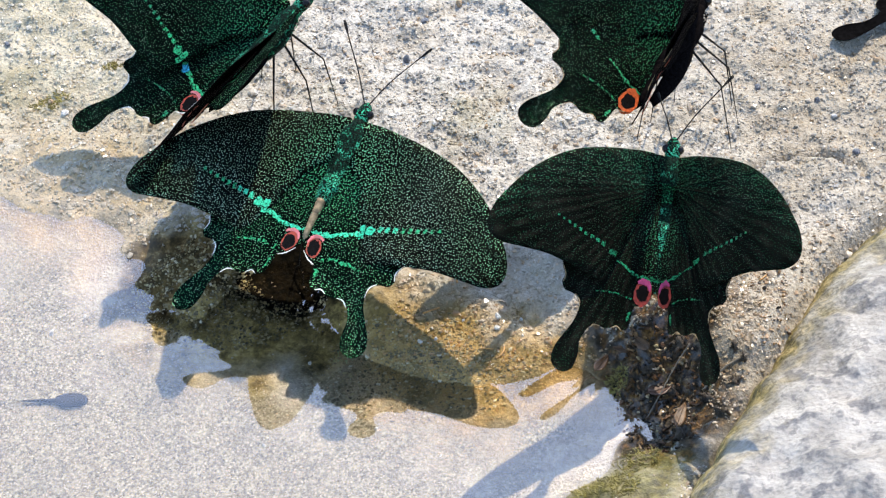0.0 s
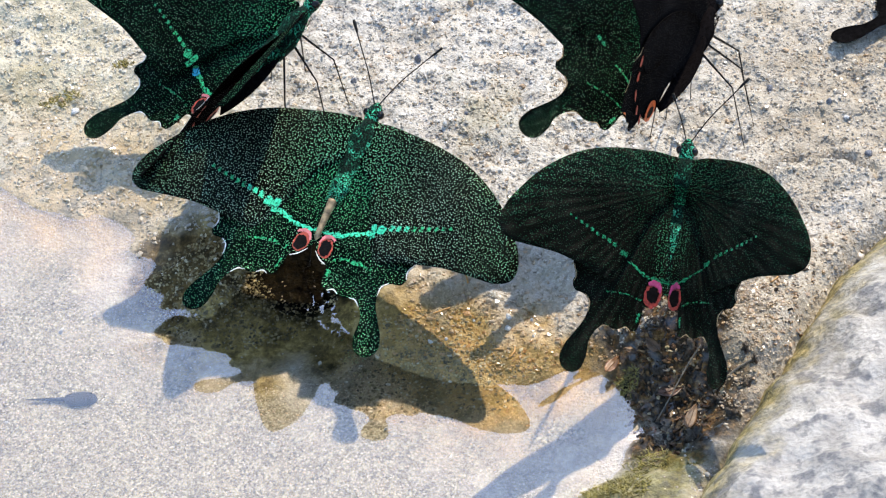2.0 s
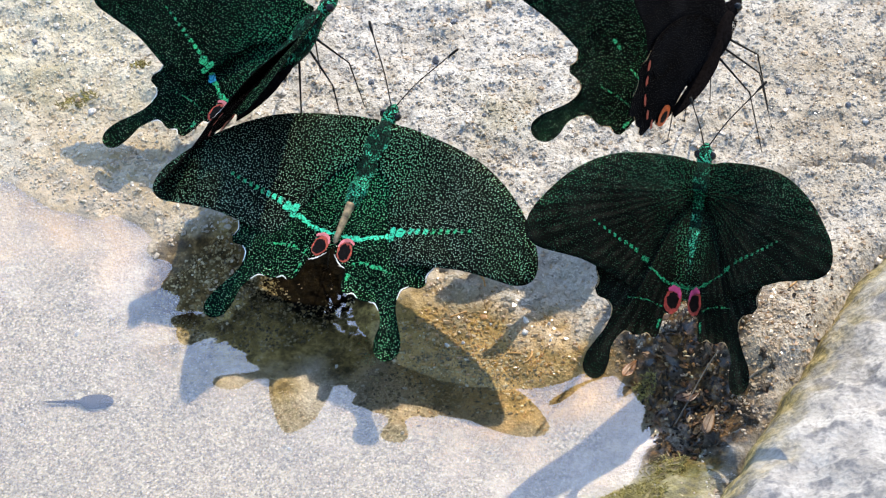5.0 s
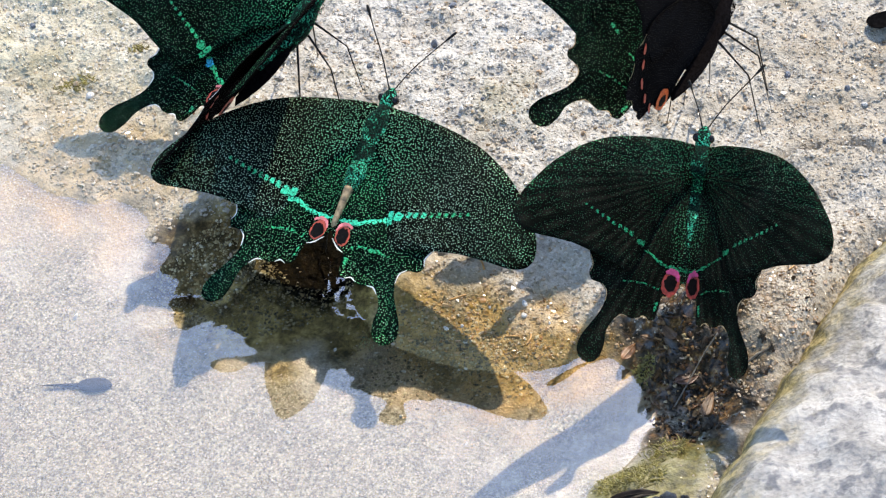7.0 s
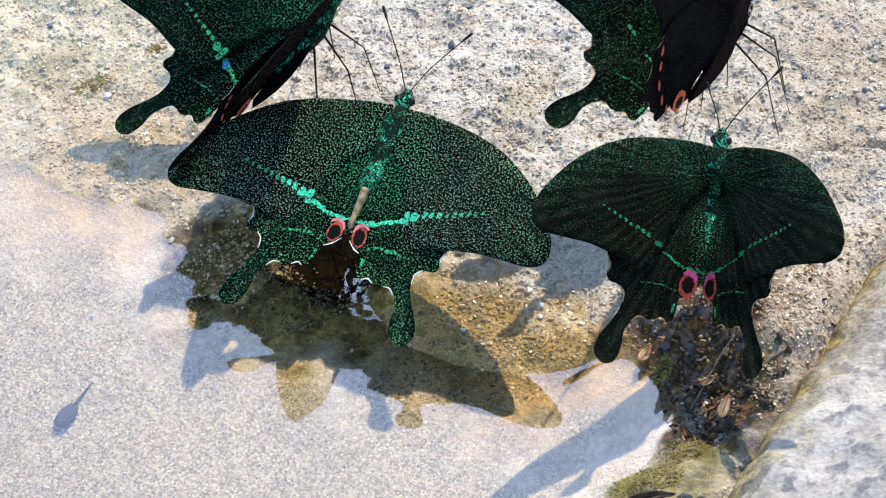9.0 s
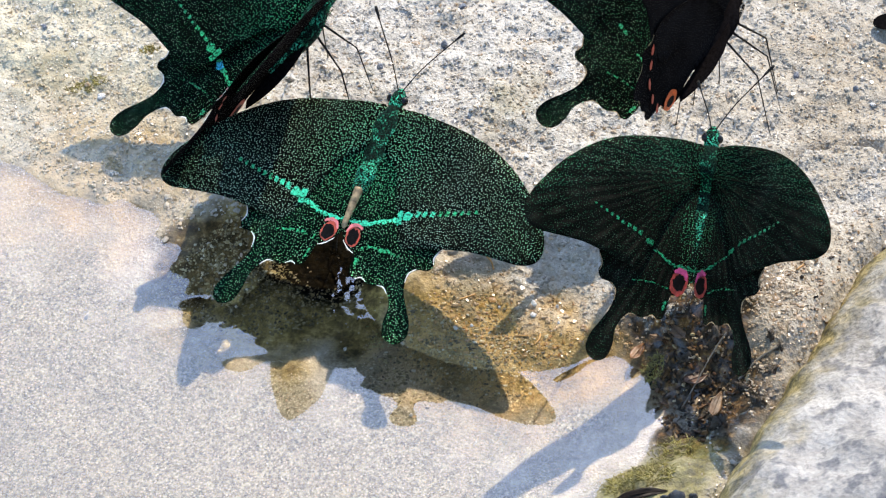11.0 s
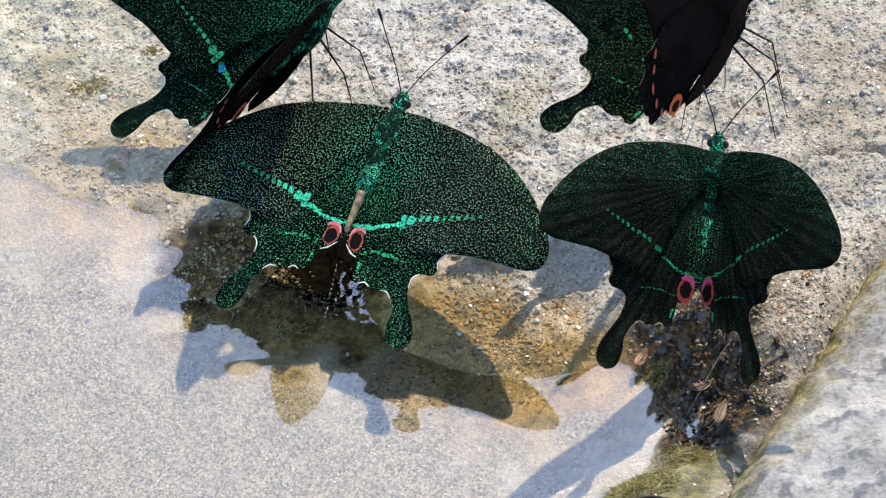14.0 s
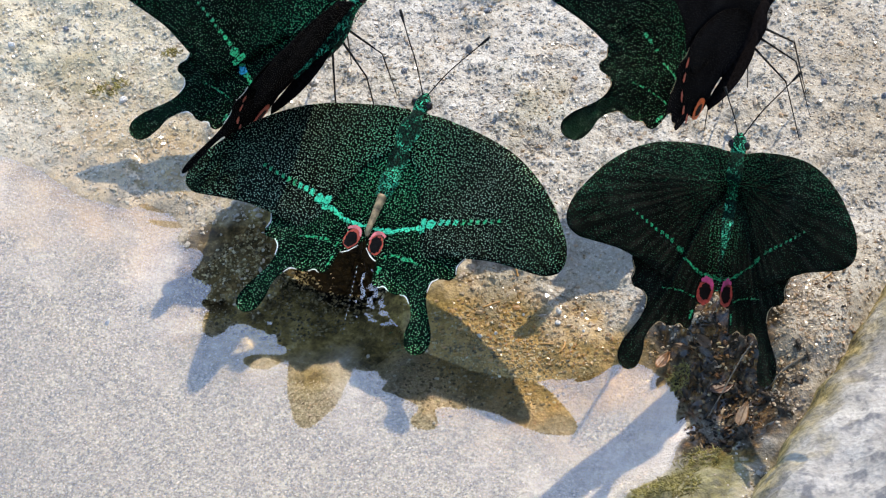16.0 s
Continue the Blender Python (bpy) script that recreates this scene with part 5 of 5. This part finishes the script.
def motions():
    beat((emerald, emerald_wings), [
        (0, -18.04, 3.72, 32.35, -29.17, 21.57, 2.95, -4.7, 2.4, -5.9, 1.3),
        (0.5, -18.18, 3.70, 32.34, -28.97, 21.60, 2.93, -4.4, 2.8, -5.6, 1.7),
        (1, -18.19, 3.76, 32.42, -29.15, 21.48, 2.93, -4.2, 3.0, -5.4, 1.9),
        (1.5, -18.23, 3.73, 32.37, -28.96, 21.79, 2.92, -3.3, 2.7, -4.5, 1.6),
        (2, -18.08, 3.57, 32.21, -28.20, 21.60, 2.95, -1.1, 4.6, -2.3, 3.5),
        (2.5, -18.13, 3.54, 32.12, -28.50, 22.00, 2.94, -2.3, 4.2, -3.5, 3.1),
        (3, -18.25, 3.57, 32.15, -28.28, 21.69, 2.95, -3.0, 4.6, -4.2, 3.5),
        (3.5, -18.05, 3.64, 32.22, -27.83, 22.02, 2.98, -4.3, 4.1, -5.5, 2.9),
        (4, -17.98, 3.71, 32.29, -27.46, 22.50, 2.97, -5.5, 5.6, -6.7, 4.5),
        (6.5, -18.08, 3.51, 32.08, -27.23, 22.57, 3.02, -4.3, 5.3, -5.5, 4.2),
        (7, -18.17, 3.52, 32.09, -27.30, 22.59, 2.96, -5.3, 5.4, -6.5, 4.2),
        (7.5, -18.40, 3.51, 32.08, -27.49, 23.01, 2.93, -5.0, 7.8, -6.2, 6.7),
        (8, -18.25, 3.46, 32.01, -27.04, 22.80, 2.93, -5.0, 7.5, -6.2, 6.4),
        (8.5, -18.29, 3.46, 32.04, -27.07, 23.07, 2.95, -5.6, 7.9, -6.8, 6.7),
        (11, -18.25, 3.41, 31.97, -26.88, 23.07, 3.01, -5.1, 7.8, -6.3, 6.7),
        (11.5, -18.33, 3.46, 32.03, -26.83, 23.07, 2.94, -5.3, 8.1, -6.5, 7.0),
        (12, -18.29, 3.41, 31.98, -26.80, 22.88, 2.91, -5.4, 7.8, -6.6, 6.7),
        (12.5, -18.27, 3.52, 32.10, -26.50, 23.12, 2.95, -7.1, 7.5, -8.3, 6.4),
        (13, -18.07, 3.47, 32.05, -25.84, 22.98, 2.93, -6.8, 7.9, -8.0, 6.8),
        (13.5, -18.23, 3.45, 32.03, -26.10, 23.37, 2.98, -5.9, 8.4, -7.1, 7.3),
        (14, -18.34, 3.53, 32.11, -26.63, 23.19, 2.92, -6.0, 7.6, -7.2, 6.5),
        (14.5, -18.16, 3.49, 32.08, -26.39, 23.31, 2.94, -5.1, 8.2, -6.3, 7.1),
        (15, -18.23, 3.43, 32.04, -26.35, 23.21, 2.90, -4.0, 10.4, -5.2, 9.3),
        (15.5, -18.12, 3.32, 31.87, -26.67, 24.44, 3.06, -5.7, 8.1, -6.9, 7.0),
        (16, -18.27, 3.37, 31.91, -27.63, 25.14, 2.99, -6.3, 8.6, -7.5, 7.5),
    ], -0.14)
    beat((dusky, dusky_wings), [
        (0, 64.68, -30.75, 38.36, -15.13, 32.21, 9.92, 34.9, 52.1, 29.5, 50.5),
        (0.5, 64.75, -30.86, 38.25, -15.03, 32.53, 9.94, 38.7, 54.9, 33.3, 53.2),
        (1, 64.84, -30.89, 38.22, -15.52, 32.39, 9.87, 38.1, 57.3, 32.7, 55.6),
        (1.5, 64.77, -30.91, 38.19, -15.74, 32.51, 9.93, 41.6, 58.1, 36.2, 56.5),
        (2, 64.91, -30.88, 38.22, -16.60, 32.57, 10.02, 35.9, 52.2, 30.5, 50.6),
        (2.5, 64.67, -30.86, 38.22, -18.12, 31.73, 9.94, 37.6, 59.0, 32.2, 57.4),
        (3, 64.63, -30.85, 38.22, -18.01, 31.89, 9.96, 39.0, 59.5, 33.6, 57.9),
        (3.5, 64.82, -30.85, 38.25, -17.40, 32.45, 9.94, 40.0, 57.4, 34.6, 55.8),
        (4, 65.03, -30.83, 38.28, -16.08, 32.90, 9.98, 40.9, 55.3, 35.5, 53.6),
        (6.5, 65.00, -30.90, 38.21, -15.33, 32.76, 9.96, 34.0, 50.1, 28.6, 48.5),
        (7, 64.83, -30.92, 38.16, -15.73, 32.93, 9.95, 34.4, 51.2, 29.0, 49.5),
        (7.5, 64.78, -30.93, 38.17, -15.82, 32.41, 10.02, 33.4, 51.2, 27.9, 49.5),
        (8, 64.87, -30.95, 38.16, -15.76, 32.39, 10.06, 34.2, 52.0, 28.8, 50.3),
        (8.5, 64.98, -30.97, 38.15, -15.58, 32.64, 10.09, 34.1, 53.1, 28.7, 51.5),
        (11, 64.82, -30.94, 38.17, -15.91, 32.69, 10.06, 35.1, 54.9, 29.7, 53.2),
        (11.5, 64.83, -30.96, 38.17, -15.82, 32.55, 10.11, 34.8, 54.6, 29.4, 53.0),
        (12, 64.91, -30.96, 38.18, -15.84, 32.75, 10.15, 35.2, 55.7, 29.7, 54.1),
        (12.5, 64.91, -30.85, 38.25, -15.06, 33.08, 9.98, 41.1, 54.1, 35.7, 52.5),
        (13, 65.14, -30.95, 38.16, -14.56, 33.17, 10.07, 43.7, 54.2, 38.3, 52.6),
        (13.5, 64.89, -30.89, 38.21, -15.38, 33.39, 10.03, 40.6, 55.0, 35.2, 53.4),
        (14, 64.91, -30.91, 38.18, -15.22, 33.39, 9.97, 38.9, 54.2, 33.5, 52.6),
        (14.5, 64.84, -30.90, 38.20, -15.26, 33.39, 9.99, 40.6, 54.9, 35.2, 53.2),
        (15, 64.73, -30.82, 38.28, -16.03, 33.04, 9.97, 44.7, 55.4, 39.2, 53.7),
        (15.5, 64.69, -30.80, 38.30, -16.06, 33.31, 9.94, 43.3, 54.7, 37.8, 53.1),
        (16, 64.65, -30.82, 38.28, -16.14, 33.48, 9.88, 42.9, 55.0, 37.5, 53.4),
    ], -0.54)
    beat((raised, raised_wings), [
        (0, -36.67, 54.36, 34.30, -56.96, 27.60, -14.37, 37.7, 29.4, 24.7, 38.3),
        (0.5, -36.63, 54.28, 34.19, -56.71, 27.63, -14.38, 38.1, 30.4, 25.0, 39.2),
        (1, -36.72, 54.29, 34.20, -56.54, 27.55, -14.39, 37.2, 31.7, 24.2, 40.5),
        (1.5, -36.76, 54.12, 34.01, -56.06, 27.81, -14.41, 36.4, 33.2, 23.3, 42.0),
        (2, -37.02, 53.86, 33.72, -55.74, 28.36, -14.42, 36.1, 32.6, 23.0, 41.4),
        (2.5, -37.24, 53.78, 33.64, -55.49, 28.60, -14.42, 36.6, 33.1, 23.6, 41.9),
        (3, -37.33, 53.73, 33.57, -55.22, 28.52, -14.43, 36.0, 33.6, 23.0, 42.4),
        (3.5, -37.26, 53.66, 33.49, -55.14, 28.77, -14.44, 33.3, 32.2, 20.3, 41.0),
        (4, -37.48, 53.52, 33.33, -55.12, 29.22, -14.45, 31.7, 31.6, 18.7, 40.4),
        (6.5, -37.86, 53.27, 33.07, -54.06, 29.44, -14.46, 34.5, 34.7, 21.5, 43.6),
        (7, -37.89, 53.23, 33.02, -54.07, 29.56, -14.46, 34.8, 35.0, 21.8, 43.8),
        (7.5, -37.93, 53.12, 32.90, -53.53, 29.51, -14.48, 34.4, 37.6, 21.3, 46.4),
        (8, -38.03, 53.09, 32.86, -53.93, 29.80, -14.47, 36.1, 37.0, 23.0, 45.8),
        (8.5, -38.04, 53.08, 32.87, -53.72, 29.91, -14.47, 36.7, 37.9, 23.7, 46.7),
        (11, -38.05, 52.95, 32.71, -53.67, 30.21, -14.48, 36.2, 37.4, 23.2, 46.2),
        (11.5, -38.06, 53.00, 32.77, -53.59, 30.01, -14.48, 35.9, 37.7, 22.8, 46.5),
        (12, -38.12, 52.95, 32.72, -53.61, 30.23, -14.48, 36.2, 37.5, 23.2, 46.3),
        (12.5, -38.13, 52.96, 32.72, -53.87, 30.28, -14.47, 36.0, 36.8, 23.0, 45.6),
        (13, -38.04, 52.89, 32.64, -53.92, 30.62, -14.48, 34.2, 36.2, 21.2, 45.0),
        (13.5, -38.17, 52.89, 32.65, -53.93, 30.63, -14.48, 35.2, 36.1, 22.2, 44.9),
        (14, -38.14, 52.94, 32.70, -53.65, 30.18, -14.48, 37.2, 38.1, 24.2, 46.9),
        (14.5, -38.07, 52.88, 32.63, -53.58, 30.36, -14.49, 36.4, 38.4, 23.4, 47.2),
        (15, -37.42, 52.62, 32.23, -54.06, 30.12, -14.52, 39.3, 38.9, 26.3, 47.7),
        (15.5, -37.71, 52.64, 32.28, -53.46, 29.95, -14.52, 38.3, 39.8, 25.2, 48.7),
        (16, -37.68, 52.69, 32.34, -52.85, 29.53, -14.52, 41.2, 42.5, 28.2, 51.3),
    ], -1.10)
    beat((folded, folded_wings), [
        (0, 73.77, 24.63, 46.69, -30.26, 9.47, -19.16, 59.5, 52.5, 58.5, 48.4),
        (0.5, 73.08, 24.26, 46.20, -31.97, 13.13, -19.36, 57.5, 65.4, 56.5, 61.2),
        (1, 72.92, 24.18, 46.10, -33.01, 12.62, -19.42, 56.7, 74.9, 55.7, 70.7),
        (1.5, 72.89, 24.25, 46.18, -32.83, 12.59, -19.44, 55.7, 74.6, 54.7, 70.4),
        (2, 73.03, 24.18, 46.11, -32.95, 13.32, -19.41, 57.3, 71.4, 56.3, 67.3),
        (2.5, 72.61, 24.03, 45.89, -33.78, 13.34, -19.43, 58.9, 75.7, 57.9, 71.6),
        (3, 73.00, 24.14, 46.05, -32.75, 13.54, -19.44, 58.5, 74.9, 57.5, 70.7),
        (3.5, 72.84, 24.10, 45.99, -33.10, 13.79, -19.39, 58.9, 71.8, 57.9, 67.7),
        (4, 72.56, 24.12, 46.00, -33.81, 13.94, -19.42, 58.1, 74.0, 57.1, 69.9),
        (6.5, 72.49, 24.02, 45.87, -34.76, 14.50, -19.44, 56.0, 76.0, 55.0, 71.9),
        (7, 72.43, 24.01, 45.87, -34.81, 14.75, -19.44, 56.1, 76.6, 55.1, 72.5),
        (7.5, 72.40, 24.07, 45.93, -35.00, 14.70, -19.43, 56.5, 75.3, 55.5, 71.2),
        (8, 72.41, 24.07, 45.93, -34.58, 14.58, -19.44, 56.7, 75.9, 55.7, 71.8),
        (8.5, 72.45, 24.06, 45.92, -34.89, 14.91, -19.45, 55.5, 76.0, 54.5, 71.9),
        (11, 72.43, 24.01, 45.87, -35.23, 14.98, -19.46, 54.2, 76.7, 53.2, 72.6),
        (11.5, 72.38, 24.04, 45.90, -35.49, 15.01, -19.46, 53.2, 78.0, 52.2, 73.8),
        (12, 72.43, 24.10, 45.98, -35.35, 15.14, -19.48, 53.8, 79.1, 52.8, 74.9),
        (12.5, 72.34, 24.15, 46.03, -35.50, 15.26, -19.45, 53.9, 76.5, 52.9, 72.4),
        (13, 72.49, 24.08, 45.95, -34.94, 14.88, -19.45, 54.9, 77.0, 53.9, 72.9),
        (13.5, 72.47, 24.07, 45.94, -34.90, 15.20, -19.46, 54.7, 77.2, 53.7, 73.1),
        (14, 72.44, 24.05, 45.92, -35.31, 15.09, -19.48, 53.0, 79.0, 52.0, 74.8),
        (14.5, 72.41, 24.09, 45.95, -34.51, 15.07, -19.45, 55.7, 74.7, 54.7, 70.6),
        (15, 73.29, 24.19, 46.10, -29.47, 13.58, -19.73, 53.1, 90.4, 52.1, 86.3),
        (15.5, 72.81, 24.20, 46.09, -32.57, 12.52, -19.72, 42.6, 92.3, 41.6, 88.2),
        (16, 72.43, 23.98, 45.84, -35.01, 16.46, -19.45, 50.5, 71.4, 49.5, 67.2),
    ], 4.75)
    # the stray shuffles forth and back
    walk(stray, [(t, place(STRAY_HOME[0] + dx, *STRAY_HOME[1:])) for t, dx in ((0, 4), (0.5, 2.5), (3.5, 0), (4, 11), (6.5, 8), (7, 5), (7.5, 7), (11, 4.5), (12, 5), (16, 9))])
    # the tadpole rests, then darts off
    walk(tadpole, [(t, pose(x * MM, y * MM, z * MM, 0, 0, a)) for t, x, y, z, a in (
        (0, -92, -39.5, -3.6, -96), (8.5, -92, -39.5, -3.6, -96), (8.7, -95, -41, -3.4, -160), (9.2, -118, -62, -3.0, -215), (9.8, -175, -100, -3.0, -240), (16, -230, -130, -3.0, -240))])
    # a passer-by flutters through
    walk(flier, [(t, place(*p)) for t, p in (
        (0, (420, 160, 190, 60, 20, 0)), (0.5, (330, 90, 150, 40, 20, 0)), (0.6, (80, -10, 84, 35, 25, 10)), (0.7, (80, -16, 82, 5, 30, -5)), (0.8, (104, -12, 86, -30, 25, 12)), (0.9, (340, 40, 170, -60, 20, 0)), (12.3, (340, 300, 200, -20, 20, 0)), (12.4, (200, 230, 150, 20, 20, 0)), (12.5, (44, 160, 118, -8, 10, 0)), (12.6, (-40, 330, 200, 20, 20, 0)), (16, (-420, 560, 190, -20, 20, 0)))])
    for w, side in zip(flier_wings, (-1, 1, -1, 1)):
        walk(w, [(t, wing_pose(side, a)) for t, a in ((0, 30), (0.5, 60), (0.6, 5), (0.7, 55), (0.8, 0), (0.9, 50), (12.3, 40), (12.4, 40), (12.5, 76), (12.6, 50), (16, 30))])
    # each squirt leaves the abdomen's tip and falls into the pool
    for jet, t in zip(jets, (0.9, 8.7, 11.3, 14.0, 16.0)):
        keys = [(t - 0.1, -20.5, -3.5, 28, 23), (t, -31, -21, 18, 50), (t + 0.1, -38, -37, -22, 75)]
        rows = [(0, keys[0])] + [(k[0], k) for k in keys if k[0] <= 16] + ([(16, keys[2])] if t < 15.8 else [])
        walk(jet, [(q, pose(k[1] * MM, k[2] * MM, k[3] * MM) @ pose(0, 0, 0, 0, 0, -27) @ pose(0, 0, 0, k[4])) for q, k in rows])


motions()
